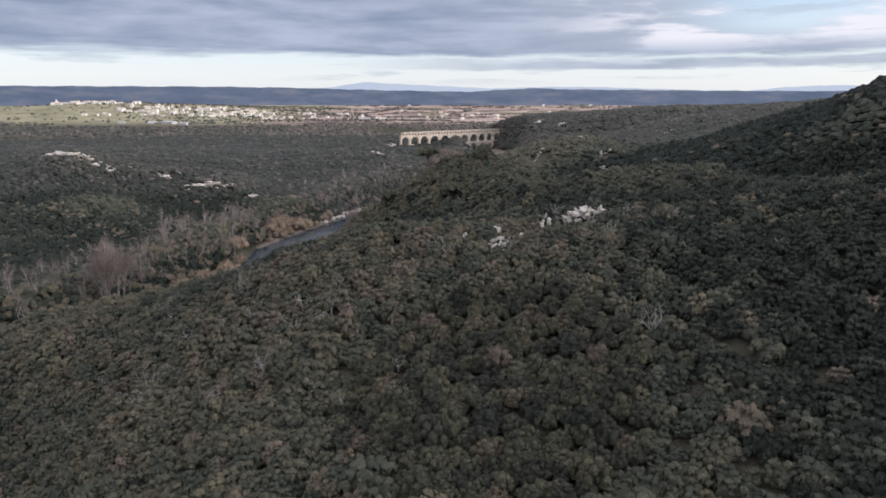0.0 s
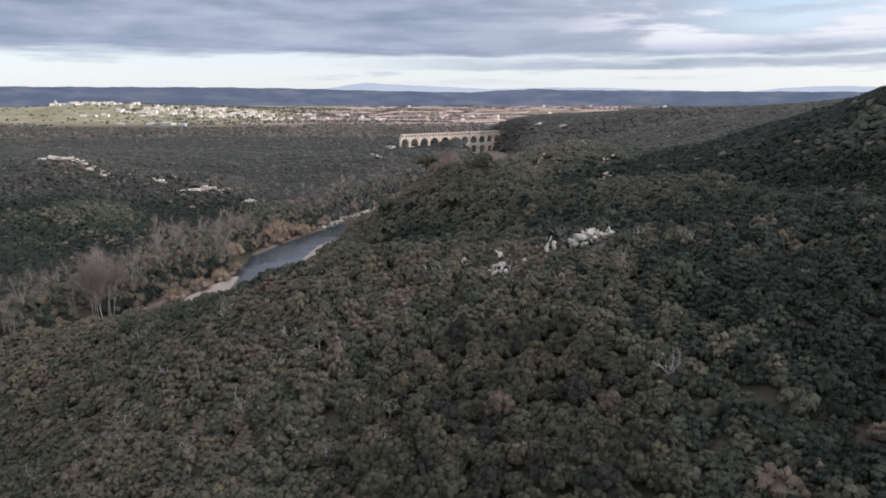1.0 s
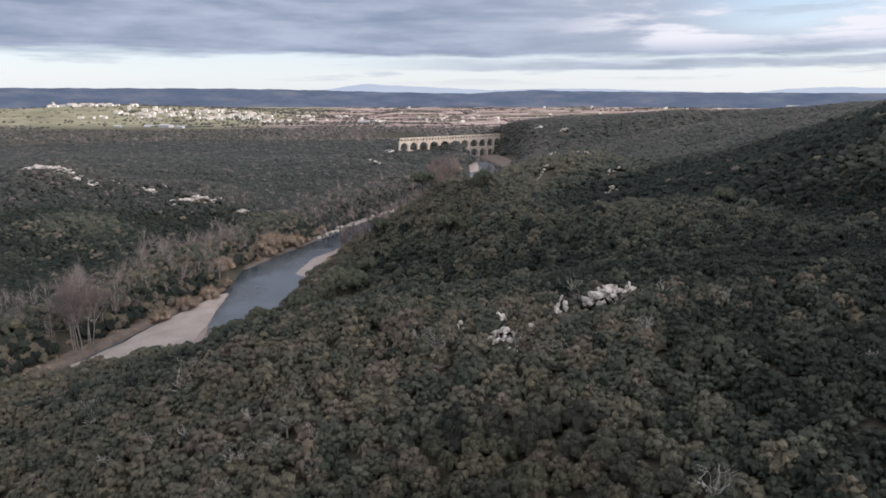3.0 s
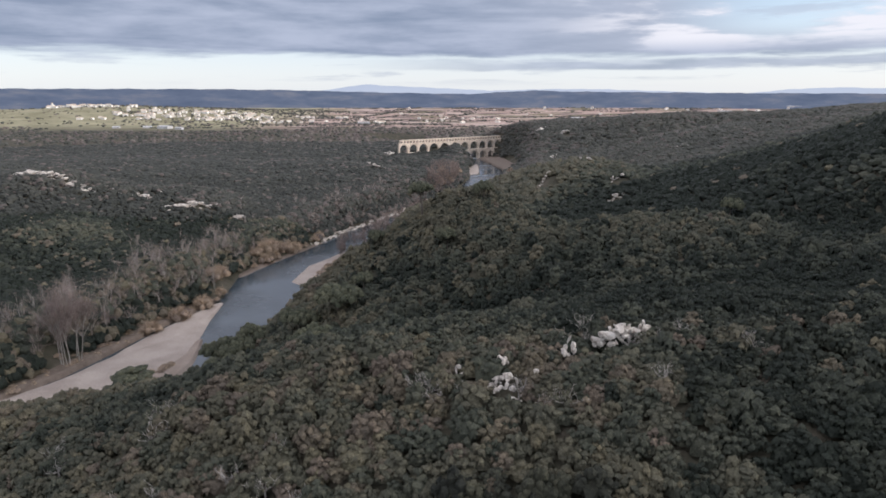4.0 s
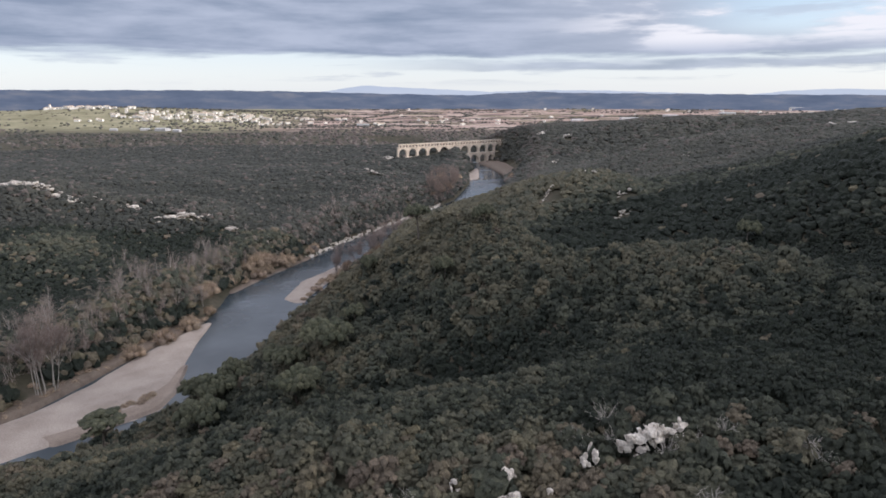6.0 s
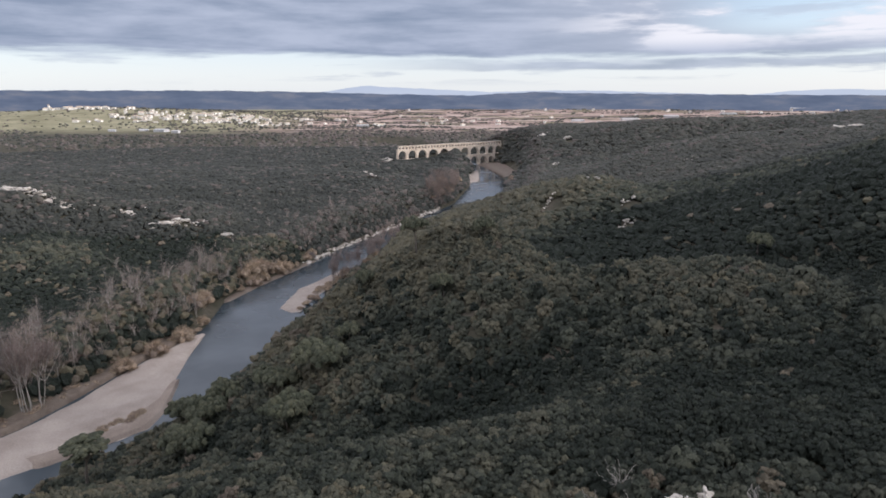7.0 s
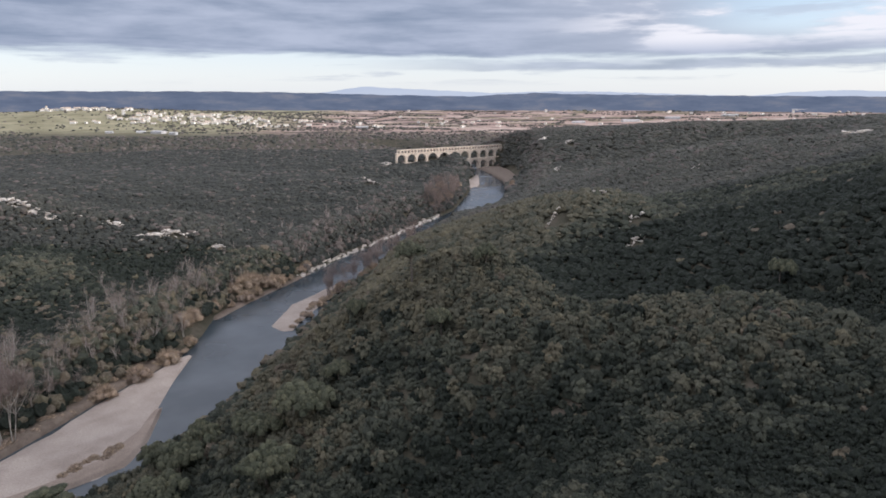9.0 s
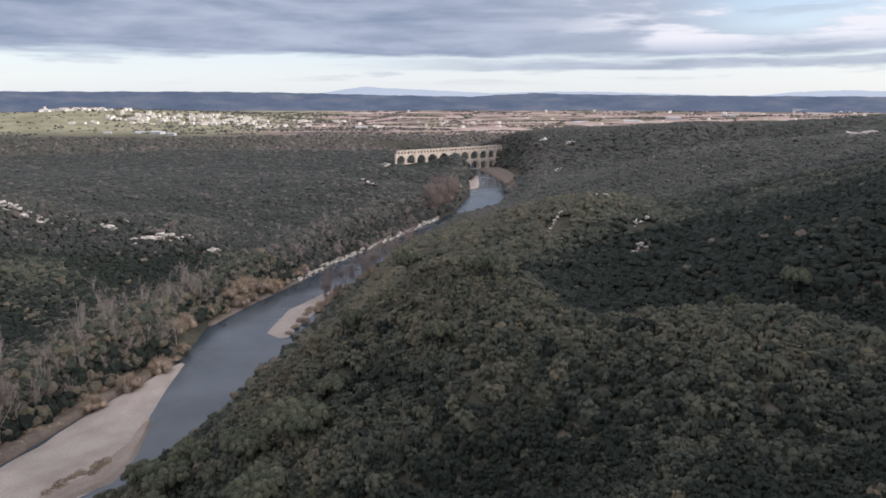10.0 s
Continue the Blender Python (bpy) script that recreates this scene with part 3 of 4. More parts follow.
def grow(name, templates, step, near, far, seed, mat, label, y_max=1700.0, base_r=0.76, vary=0.15, low=1.0, smooth=True):
    rng, x, y, bank, left = scatter(step, near, far, seed, y_max)
    n = len(x)
    r = step * base_r * np.exp(rng.normal(0, 0.22, n))
    bare = patches(x, y)
    riparian = np.exp(-np.maximum(bank, 0) / np.where(left, 24, 14))
    # shade put into the tint: paler crests, darker hollows; crests also carry browner scrub
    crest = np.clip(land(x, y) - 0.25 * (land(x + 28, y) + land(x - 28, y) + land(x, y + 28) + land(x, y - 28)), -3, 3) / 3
    # woods to the right, on the spur and behind it are tinted as shaded
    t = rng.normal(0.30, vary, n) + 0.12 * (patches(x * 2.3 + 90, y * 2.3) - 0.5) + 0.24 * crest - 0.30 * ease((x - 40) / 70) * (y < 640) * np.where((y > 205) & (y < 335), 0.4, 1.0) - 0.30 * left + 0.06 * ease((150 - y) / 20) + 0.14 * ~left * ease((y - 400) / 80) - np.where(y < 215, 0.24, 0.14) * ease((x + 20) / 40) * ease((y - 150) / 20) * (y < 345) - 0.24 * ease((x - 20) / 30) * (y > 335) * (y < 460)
    odd = rng.uniform(size=n) < 0.03 + 0.12 * np.clip(bare - 0.45, 0, 1) + 0.34 * riparian + 0.10 * np.clip(crest, 0, 1)
    ridge = np.exp(-((x - 5) / 75) ** 2 - ((y - 138) / 13) ** 2)
    odd |= rng.uniform(size=n) < 0.22 * ridge + 0.12 * np.exp(-((x + 40) / 55) ** 2 - ((y - 115) / 50) ** 2)
    odd &= ~((x > -30) & (y > 158) & (rng.uniform(size=n) < np.where(y < 640, 0.85, 0.4)))
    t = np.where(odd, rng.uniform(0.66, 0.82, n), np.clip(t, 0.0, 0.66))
    grown = 1 + 0.28 * riparian
    tall = np.clip(r * rng.uniform(0.9, 1.25, n), 1.5, 6.0) * grown * low * (1 + 0.35 * riparian * left)
    z = land(x, y) + 0.2 + 3.0 * (1 - low) + (0.6 + 3.6 * riparian) * rng.uniform(0.0, 1.0, n)
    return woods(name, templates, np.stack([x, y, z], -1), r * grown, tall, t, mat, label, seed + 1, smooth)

OUTCROPS += [(_x + 5, _y, 10, 10) for _x, _y in ((-174, 411), (-167, 434), (-160, 457), (-158, 485), (-168, 500), (-166, 516), (-160, 580), (-152, 594), (-142, 607), (-134, 620), (-124, 652))]
OUTCROPS += [(142, 1395, 16, 90), (-194, 360, 12, 11), (31, 146, 4.6, 1.8), (12, 137, 2.0, 3.4), (23, 143, 1.2, 1.2), (-228, 640, 24, 4), (-350, 622, 38, 4), (-428, 611, 28, 3), (103, 508, 8, 6), (72, 486, 9, 9), (116, 466, 9, 6), (109, 442, 9, 6), (350, 1126, 15, 14), (392, 1048, 9, 14), (377, 1088, 8, 12), (317, 1096, 9, 11), (531, 962, 13, 24), (546, 946, 19, 15), (486, 1006, 17, 13), (526, 1024, 10, 11), (205, 1402, 12, 15), (246, 1352, 9, 14), (198, 1203, 7, 12), (-105, 1364, 19, 15), (-111, 1014, 11, 13), (-90, 964, 12, 12), (-186, 640, 8, 5), (-275, 645, 9, 4)]

_r = np.random.default_rng(5)


def full(c, rng):
    """The crown with a closed inner body of foliage behind its clumps."""
    v, f = dome(rng, 2, 6, 4, (0.45, 0.6), ragged=0.12)
    return join([c, (v * (0.95, 0.95, 0.72), f)])


NEAR_T = [full(crown(_r, 44, 1, 16, 0.12, 0.9, (0.17, 0.29), (0.66, 1.25), 0.86), _r) for _ in range(14)]
HILL_T = [full(crown(_r, 10, 1, 9, 0.14, 0.9, (0.22, 0.35), (0.72, 1.2), 0.82), _r) for _ in range(14)]
MID_T = [dome(_r, 3, 7, 7, (0.28, 0.46), ragged=0.26) for _ in range(20)]
FAR_T = [dome(_r, 2, 6, 4, (0.42, 0.6), ragged=0.26) for _ in range(14)]
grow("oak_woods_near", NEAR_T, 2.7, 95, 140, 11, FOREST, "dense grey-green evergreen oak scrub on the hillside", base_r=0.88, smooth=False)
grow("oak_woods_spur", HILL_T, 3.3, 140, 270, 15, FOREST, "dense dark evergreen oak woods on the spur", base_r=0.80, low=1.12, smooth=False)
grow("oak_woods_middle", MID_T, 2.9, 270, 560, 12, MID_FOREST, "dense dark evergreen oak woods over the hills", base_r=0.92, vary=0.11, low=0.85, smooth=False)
grow("oak_woods_beyond", FAR_T, 3.1, 560, 760, 13, FAR_FOREST, "dark evergreen woods on both river banks", base_r=0.95, vary=0.10, low=0.8, smooth=False)
grow("oak_woods_upstream", FAR_T, 4.6, 760, 1000, 16, FAR_FOREST, "dark evergreen woods up the river", base_r=0.92, vary=0.10, low=0.65, smooth=False)
grow("oak_woods_far", FAR_T, 7.6, 1000, 1700, 14, FAR_FOREST, "dark evergreen woods over the far hills", base_r=0.92, vary=0.11, low=0.72)


# the same woods go on beside and behind the flight line
_x, _y = np.meshgrid(np.arange(-420, 420, 7.4), np.arange(-110, 520, 7.4))
_x, _y = _x.ravel() + _r.uniform(-2.4, 2.4, _x.size), _y.ravel() + _r.uniform(-2.4, 2.4, _x.size)
_i = ((np.abs(_x) > 0.71 * _y + 11) | (_y < 20)) & (np.maximum(*off_river(_x, _y)) > 6)
_x, _y = _x[_i], _y[_i]
woods("oak_woods_around", FAR_T, np.stack([_x, _y, land(_x, _y)], -1), _r.uniform(4.2, 6.0, len(_x)), _r.uniform(2.8, 4.4, len(_x)), _r.uniform(0.1, 0.5, len(_x)), FOREST, "dense evergreen oak scrub over the surrounding slopes", 36)

# thick woods on the steep bank at the aqueduct's end
_x, _y = _r.uniform(132, 270, 2600), _r.uniform(1390, 1640, 2600)
_i = (off_river(_x, _y)[1] > 14) & (np.abs((_y - 1400) - (_x + 85) * 0.755) > 14)
_x, _y = _x[_i], _y[_i]
woods("oak_woods_of_the_bank", MID_T, np.stack([_x, _y, land(_x, _y) - 0.5], -1), _r.uniform(3.0, 5.0, len(_x)), _r.uniform(3.5, 6.0, len(_x)), _r.uniform(0.1, 0.5, len(_x)), FAR_FOREST, "dark green woods on the steep bank", 35)


# ---- single trees ----------------------------------------------------------------
def tube(path, radii, sides=5):
    """A tapered tube along a path."""
    path = np.asarray(path, float)
    d = np.gradient(path, axis=0)
    d /= np.linalg.norm(d, axis=1)[:, None] + 1e-9
    a = np.cross(d, (0.31, 0.87, 0.38))
    a /= np.linalg.norm(a, axis=1)[:, None] + 1e-9
    b = np.cross(d, a)
    q = np.arange(sides) * 2 * math.pi / sides
    v = (path[:, None] + np.asarray(radii)[:, None, None] * (np.cos(q)[None, :, None] * a[:, None] + np.sin(q)[None, :, None] * b[:, None])).reshape(-1, 3)
    i = np.arange(len(path) * sides).reshape(len(path), sides)
    j = np.roll(i, -1, 1)
    quads = np.stack([i[:-1], j[:-1], j[1:], i[1:]], -1).reshape(-1, 4)
    return v, np.concatenate([quads[:, :3], quads[:, [0, 2, 3]]])


def limb(rng, start, way, length, radius, depth, out, bend=0.22, kids=4, sides=4, fan=0.6, low=1):
    """A bending limb that forks again; collects tubes in out."""
    n = 5
    pts, d = [np.array(start, float)], np.array(way, float)
    for _ in range(n - 1):
        d = d + rng.normal(0, bend, 3) + (0, 0, 0.05)
        d /= np.linalg.norm(d)
        pts.append(pts[-1] + d * length / (n - 1))
    out.append(tube(pts, np.linspace(radius, radius * 0.35, n), sides))
    if depth:
        for _ in range(kids):
            k = rng.integers(low, n)
            side = rng.normal(size=3)
            w = d * 0.7 + side * fan + (0, 0, 0.25)
            limb(rng, pts[k], w / np.linalg.norm(w), length * rng.uniform(0.4, 0.65), radius * 0.5, depth - 1, out, bend, kids, 3, fan, low)


def evergreen_oak(seed):
    rng = np.random.default_rng(seed)
    root = new("holm_oak")
    v, f = full(crown(rng, 200, 1, 22, 0.085, 0.9, (0.17, 0.29), (0.75, 1.18), 0.86), rng)
    part("crown", mesh_from("oak_crown", v * (2.0, 2.0, 2.3) + (0, 0, 1.0), f, TREE_LEAF), root)
    stems = [tube([(0, 0, -0.6), (0.05, 0.02, 0.6), (0.02, 0.1, 1.9)], (0.16, 0.13, 0.07))]
    for _ in range(3):
        limb(rng, (0.05, 0.02, 0.7), (*rng.normal(0, 0.6, 2), 0.8), 1.5, 0.07, 0, stems)
    part("trunk", mesh_from("oak_trunk", *join(stems), BARK, True), root)
    return tagged(root, "low rounded evergreen oak with grey-green crown", "tree", "oaks on the near slope")


def plant_oaks():
    rng, x, y, bank, left = scatter(2.7, -20, 95, 11, 220)
    seen = y > 1.42 * (119.0 - land(x, y))
    order = np.argsort(np.hypot(x - 8, y - 96) + 1000.0 * ~seen)
    protos = [evergreen_oak(40 + k) for k in range(7)]
    for n, i in enumerate(order[:290]):
        s = 1.06 * math.exp(rng.normal(0, 0.16))
        m = pose(x[i], y[i], floor_z(x[i], y[i]) - 0.05, 0, 0, rng.uniform(0, 360)) @ Matrix.Diagonal((s, s, s * rng.uniform(0.85, 1.2), 1))
        if n < len(protos):
            protos[n].matrix_basis = m
        else:
            c = copy_thing(protos[n % len(protos)], m)
            c.matrix_basis = m
    rest = order[290:]
    n = len(rest)
    # right side and back slope darker: their shade is put into the tint
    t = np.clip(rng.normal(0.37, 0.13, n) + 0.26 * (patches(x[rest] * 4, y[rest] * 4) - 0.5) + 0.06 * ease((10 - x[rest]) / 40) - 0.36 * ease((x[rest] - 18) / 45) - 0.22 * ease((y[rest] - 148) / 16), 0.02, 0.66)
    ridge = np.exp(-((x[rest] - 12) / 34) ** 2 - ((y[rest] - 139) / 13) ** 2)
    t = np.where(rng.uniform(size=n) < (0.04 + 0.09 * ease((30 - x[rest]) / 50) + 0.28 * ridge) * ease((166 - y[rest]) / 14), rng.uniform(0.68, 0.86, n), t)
    r = 2.05 * np.exp(rng.normal(0, 0.17, n))
    z = land(x[rest], y[rest]) + 0.6
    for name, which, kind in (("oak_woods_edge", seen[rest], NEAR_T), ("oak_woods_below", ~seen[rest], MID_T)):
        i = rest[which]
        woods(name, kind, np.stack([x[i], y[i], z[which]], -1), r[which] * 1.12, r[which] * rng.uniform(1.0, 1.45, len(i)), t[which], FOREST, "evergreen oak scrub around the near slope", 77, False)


plant_oaks()


def bare_tree(name, seed, height, stems, spread, label, bark=PALE_BARK, twigs=380, group="", low=1, broad=0.0035, kids=3):
    rng = np.random.default_rng(seed)
    root = new(name)
    tips = []
    for k in range(stems):
        a = rng.uniform(0, 6.28)
        foot = np.array((math.cos(a), math.sin(a), 0)) * spread * 0.35 * (k > 0)
        out = []
        way = np.array((math.cos(a) * 0.12, math.sin(a) * 0.12, 1.0))
        limb(rng, foot + (0, 0, -0.5), way / np.linalg.norm(way), height * rng.uniform(0.8, 1.0), height * 0.012, 2, out, 0.05, kids, 5, 0.34, low)
        part("trunk", mesh_from("bare_trunk", *out[0], bark, True), root)
        v, f = join(out[1:])
        tagged(part("branch_spray", mesh_from("bare_branches", v, f, bark, True), root), kind="stuff")
        tips.append(v[v[:, 2] > height * (0.35 if low == 1 else 0.5)])
    tips = np.concatenate(tips)
    p = tips[rng.integers(0, len(tips), twigs)] + rng.normal(0, height * 0.045, (twigs, 3))
    d = rng.normal(size=(twigs, 3)) * 0.6 + (0, 0, 0.7)
    d /= np.linalg.norm(d, axis=1)[:, None]
    w = np.cross(d, rng.normal(size=(twigs, 3)))
    w /= np.linalg.norm(w, axis=1)[:, None]
    ln, wd = height * rng.uniform(0.05, 0.10, twigs)[:, None], height * broad
    v = np.stack([p - w * wd, p + w * wd, p + d * ln], 1).reshape(-1, 3)
    tagged(part("twig_spray", mesh_from("twigs", v, np.arange(twigs * 3).reshape(-1, 3), TWIG), root), kind="stuff")
    return tagged(root, label, "tree", group)


def umbrella_pine(name, seed, height, width, label, lean=0.0, deep=0.17):
    rng = np.random.default_rng(seed)
    root = new(name)
    top = np.array((lean, 0, height * 0.62))
    stems = [tube([(0, 0, -0.6), (lean * 0.2, 0.1, height * 0.3), tuple(top)], (height * 0.028, height * 0.022, height * 0.015), 6)]
    part("trunk", mesh_from("pine_trunk", *join(stems), BARK, True), root)
    n = 11
    for k in range(n):
        a = k * 2.4 + rng.uniform(-0.4, 0.4)
        rr = width * 0.36 * math.sqrt((k + 0.3) / n) * rng.uniform(0.7, 1.2)
        c = np.array((lean + math.cos(a) * rr, math.sin(a) * rr, height * (0.80 - 0.20 * (rr / width) - 0.14 * rng.uniform(0, 1) ** 2)))
        out = []
        mid = (top + c) / 2 + (0, 0, -0.3)
        out.append(tube([tuple(top - (0, 0, height * 0.12 * rng.uniform(0, 1))), tuple(mid), tuple(c)], (height * 0.010, height * 0.008, height * 0.005), 4))
        part("limb", mesh_from("pine_limb", *join(out), BARK, True), root)
        v, f = crown(rng, 150, 2, 8, 0.11, 0.8, (0.28, 0.42))
        part("foliage", mesh_from("pine_foliage", v * (width * 0.20 * rng.uniform(0.8, 1.25), width * 0.20 * rng.uniform(0.8, 1.25), height * deep) + c - (0, 0, height * (deep - 0.14)), f, PINE), root)
    return tagged(root, label, "tree")


def stand(ob, x, y, turn=0.0, sink=0.0):
    ob.matrix_basis = pose(x, y, floor_z(x, y) - sink, 0, 0, turn)
    return ob


def willow_bush(seed, r, h, n=1100):
    rng = np.random.default_rng(seed)
    root = new("willow_bush")
    v, f = crown(rng, 260, 1, 14, 0.09, 1.0, (0.22, 0.36))
    part("foliage", mesh_from("bush_foliage", v * (r * 0.80, r * 0.80, h * 0.62), f, WILLOW), root)
    d = rng.normal(size=(n, 3))
    d[:, 2] = np.abs(d[:, 2]) + 0.15
    d /= np.linalg.norm(d, axis=1)[:, None]
    w = np.cross(d, rng.normal(size=(n, 3)))
    w /= np.linalg.norm(w, axis=1)[:, None]
    lump = 0.86 + 0.14 * np.sin(d[:, :1] * 5 + seed) * np.sin(d[:, 1:2] * 6)
    tip = d * rng.uniform(0.6, 1.05, n)[:, None] * lump * np.array((r, r, h))
    v = np.stack([tip * 0.7 - w * 0.016 * r, tip * 0.7 + w * 0.016 * r, tip + rng.normal(0, 0.02 * r, (n, 3)) + (0, 0, 0.04 * h)], 1).reshape(-1, 3)
    v[:, 2] = np.maximum(v[:, 2], 0.0)
    tagged(part("twig_spray", mesh_from("bush_twigs", v, np.arange(n * 3).reshape(-1, 3), WILLOW), root), kind="stuff")
    return tagged(root, "rounded tan leafless willow bush by the water", "bush", "willow bushes along the bank")


# umbrella pines that stand out of the oak woods
umbrella_pine("stone_pine", 3, 22, 19, "umbrella-shaped stone pine at the edge of the gravel", 1.0, 0.10).matrix_basis = pose(-114.5, 271, floor_z(-114.5, 271))
stand(umbrella_pine("stone_pine", 4, 19, 15, "stone pine with pale trunk on the spur", -0.6), -7, 336)
for _k, (_x, _y, _h, _w) in enumerate([(-38, 283, 14, 21), (-53, 284, 12, 15), (-44, 260, 13, 17), (-81, 290, 13, 18), (-80, 270, 13, 19), (-77, 300, 12, 14), (-93, 300, 12, 13), (-30, 300, 10, 11), (4, 300, 10, 10), (20, 327, 11, 11), (-28, 334, 10, 9), (137, 347, 13, 13), (118, 352, 10, 9)]):
    stand(umbrella_pine("stone_pine", 110 + _k, _h, _w, "broad olive-green pine standing out of the oaks", deep=0.34), _x, _y, 40.0 * _k)

# bare poplars and other leafless trees of the left bank
stand(bare_tree("poplar", 21, 24, 8, 15, "tall pale leafless poplar clump by the gravel bank", twigs=11000, low=3, broad=0.0036, kids=6), -192.5, 364)
_r = np.random.default_rng(9)
_bare = [bare_tree("bare_tree", 30 + k, 11 + 2 * k, 2 + k % 2, 4, "grey leafless riverside tree", twigs=620, group="leafless trees of the river woods") for k in range(4)]
for _k in range(200):
    _y = _r.uniform(300, 900) if _k % 3 else _r.uniform(330, 620)
    _d = 5 + abs(_r.normal(0, 30))
    _x = np.interp(_y, LEFT_Y, LEFT_X) - _d
    if 138 <= _k < 160:
        _y = _r.uniform(930, 1180)
        _x = np.interp(_y, LEFT_Y, LEFT_X) - _r.uniform(3, 22)
    _m = pose(_x, _y, floor_z(_x, _y) - 0.1, 0, 0, _r.uniform(0, 360))
    _s = _r.uniform(0.55, 0.95) if _y < 560 else _r.uniform(0.4, 0.7)
    _m = _m @ Matrix.Diagonal((_s * 1.2, _s * 1.2, _s, 1))
    if _k < 4:
        _bare[_k].matrix_basis = _m
    else:
        copy_thing(_bare[_k % 4], _m).matrix_basis = _m

_brown = [bare_tree("river_poplar", 50 + k, 19 + 2 * k, 3, 7, "brown leafless poplar with dense fine twigs", bark=BARK, twigs=1500, group="brown poplars above the ledge", broad=0.006) for k in range(3)]
_spots = [(6, 936), (0, 946), (10, 962), (17, 984), (-6, 958), (4, 980), (14, 1004), (24, 1030), (8, 1010), (-10, 938), (28, 1062), (18, 1040), (32, 1092), (24, 1084), (-66, 596), (-62, 612), (-56, 628), (-52, 642), (-46, 655), (-42, 668), (-36, 684), (-32, 698), (-26, 712), (-20, 728), (-14, 744), (-70, 580), (-8, 762), (-48, 676)]
for _k, (_x, _y) in enumerate(_spots):
    _x -= 7 if _k < 14 else 14
    _s = 1.0 if _k < 14 else 0.8
    _m = pose(_x, _y, floor_z(_x, _y) - 0.1, 0, 0, 61.0 * _k) @ Matrix.Diagonal((_s, _s, _s, 1))
    if _k < 3:
        _brown[_k].matrix_basis = _m
    else:
        copy_thing(_brown[_k % 3], _m).matrix_basis = _m

_bush = [willow_bush(60 + k, 8.2 - 0.9 * k, 8.0 - 0.9 * k) for k in range(4)]
_spots = [(-174, 410, 0.7), (-167, 433, 0.9), (-160, 456, 1.05), (-158, 484, 0.8), (-168, 498, 0.9), (-168, 516, 0.9), (-164, 548, 0.8), (-160, 580, 1.0),
          (-153, 598, 0.9), (-142, 607, 0.8), (-134, 620, 0.9), (-124, 652, 0.8), (-156, 588, 1.0), (-147, 602, 1.0), (-139, 614, 1.0), (-157, 560, 0.7), (-150, 576, 0.8), (-146, 590, 0.7), (-136, 610, 0.7), (-130, 632, 0.7), (-118, 664, 0.6), (-77, 602, 0.8), (-63, 632, 0.9), (-48, 668, 1.0), (-40, 704, 1.0), (-30, 738, 0.9), (-20, 775, 0.8), (-72, 618, 0.7), (-56, 650, 0.9), (-44, 686, 0.9), (-86, 565, 0.6), (-90, 540, 0.5),
          (-3, 976, 1.1), (8, 1022, 1.2), (17, 1096, 1.2), (-8, 1000, 1.1), (24, 1140, 1.1), (0, 1062, 1.2), (30, 1165, 0.9), (-12, 950, 0.9), (118, 1180, 0.9), (122, 1210, 1.0), (-216, 330, 0.7), (-226, 312, 0.6)]
for _k, (_x, _y, _s) in enumerate(_spots):
    _x += 4.0 if _x < -120 else 0.0
    _s *= 1.45
    _m = pose(_x, _y, max(floor_z(_x, _y), 0.5) - 0.2, 0, 0, 70.0 * _k) @ Matrix.Diagonal((_s, _s, _s * 1.25, 1))
    if _k < 4:
        _bush[_k].matrix_basis = _m
    else:
        copy_thing(_bush[_k % 4], _m).matrix_basis = _m


def weed_clump(seed):
    ob = willow_bush(seed, 1.5, 1.3, 380)
    ob.name = "weed_clump"
    return tagged(ob, "low dry weeds on the gravel bank", "weeds", "weeds on the gravel bank")


_weed = [weed_clump(70), weed_clump(71)]
_r = np.random.default_rng(14)
for _k in range(150):
    _u = _r.uniform(0, 1)
    _m = pose(-151 + 14 * _u + _r.normal(0, 0.9), 340 + 23 * _u + _r.normal(0, 1.5), 0.9, 0, 0, 50.0 * _k) @ Matrix.Diagonal((2.0, 2.0, 2.0, 1))
    if 62 <= _k < 84:
        _y = _r.uniform(515, 600)
        _m = pose(float(np.interp(_y, (515, 560, 600), (-98, -92, -82))) + _r.normal(0, 2.0), _y, 0.5, 0, 0, 50.0 * _k) @ Matrix.Diagonal((2.4, 2.4, 2.2, 1))
    elif _k >= 26:
        _y = _r.uniform(310, 480)
        _x = float(np.interp(_y, LEFT_Y, LEFT_X)) - _r.uniform(-4, 8)
        _s = _r.uniform(1.2, 2.8)
        _m = pose(_x, _y, max(1.0, floor_z(_x, _y) - 0.3), 0, 0, 50.0 * _k) @ Matrix.Diagonal((_s, _s, _s, 1))
    if _k in (4, 5, 6, 7):
        _m = pose(-147 + 2.6 * (_k - 4), 321 + 1.2 * (_k % 3), 0.8, 0, 0, 50.0 * _k) @ Matrix.Diagonal((2.2, 2.2, 2.4, 1))
    if _k < 2:
        _weed[_k].matrix_basis = _m
    else:
        copy_thing(_weed[_k % 2], _m).matrix_basis = _m


def dead_tree(seed, h):
    rng = np.random.default_rng(seed)
    root = new("dead_oak")
    out = []
    for k in range(7):
        w = np.array((math.cos(k * 0.9 + rng.uniform(-0.3, 0.3)) * 0.8, math.sin(k * 0.9 + rng.uniform(-0.3, 0.3)) * 0.8, rng.uniform(0.5, 1.0)))
        limb(rng, (0, 0, 0.4), w / np.linalg.norm(w), h * rng.uniform(0.7, 1.0), 0.085, 2, out, 0.26, 3, 3, 0.75)
    out.append(tube([(0, 0, -1.2), (0, 0, 0.7)], (0.22, 0.16)))
    part("crown", mesh_from("dead_crown", *join(out), PALE_BARK, True), root)
    return tagged(root, "pale leafless dead oak with bare branches", "tree", "dead oaks in the scrub")


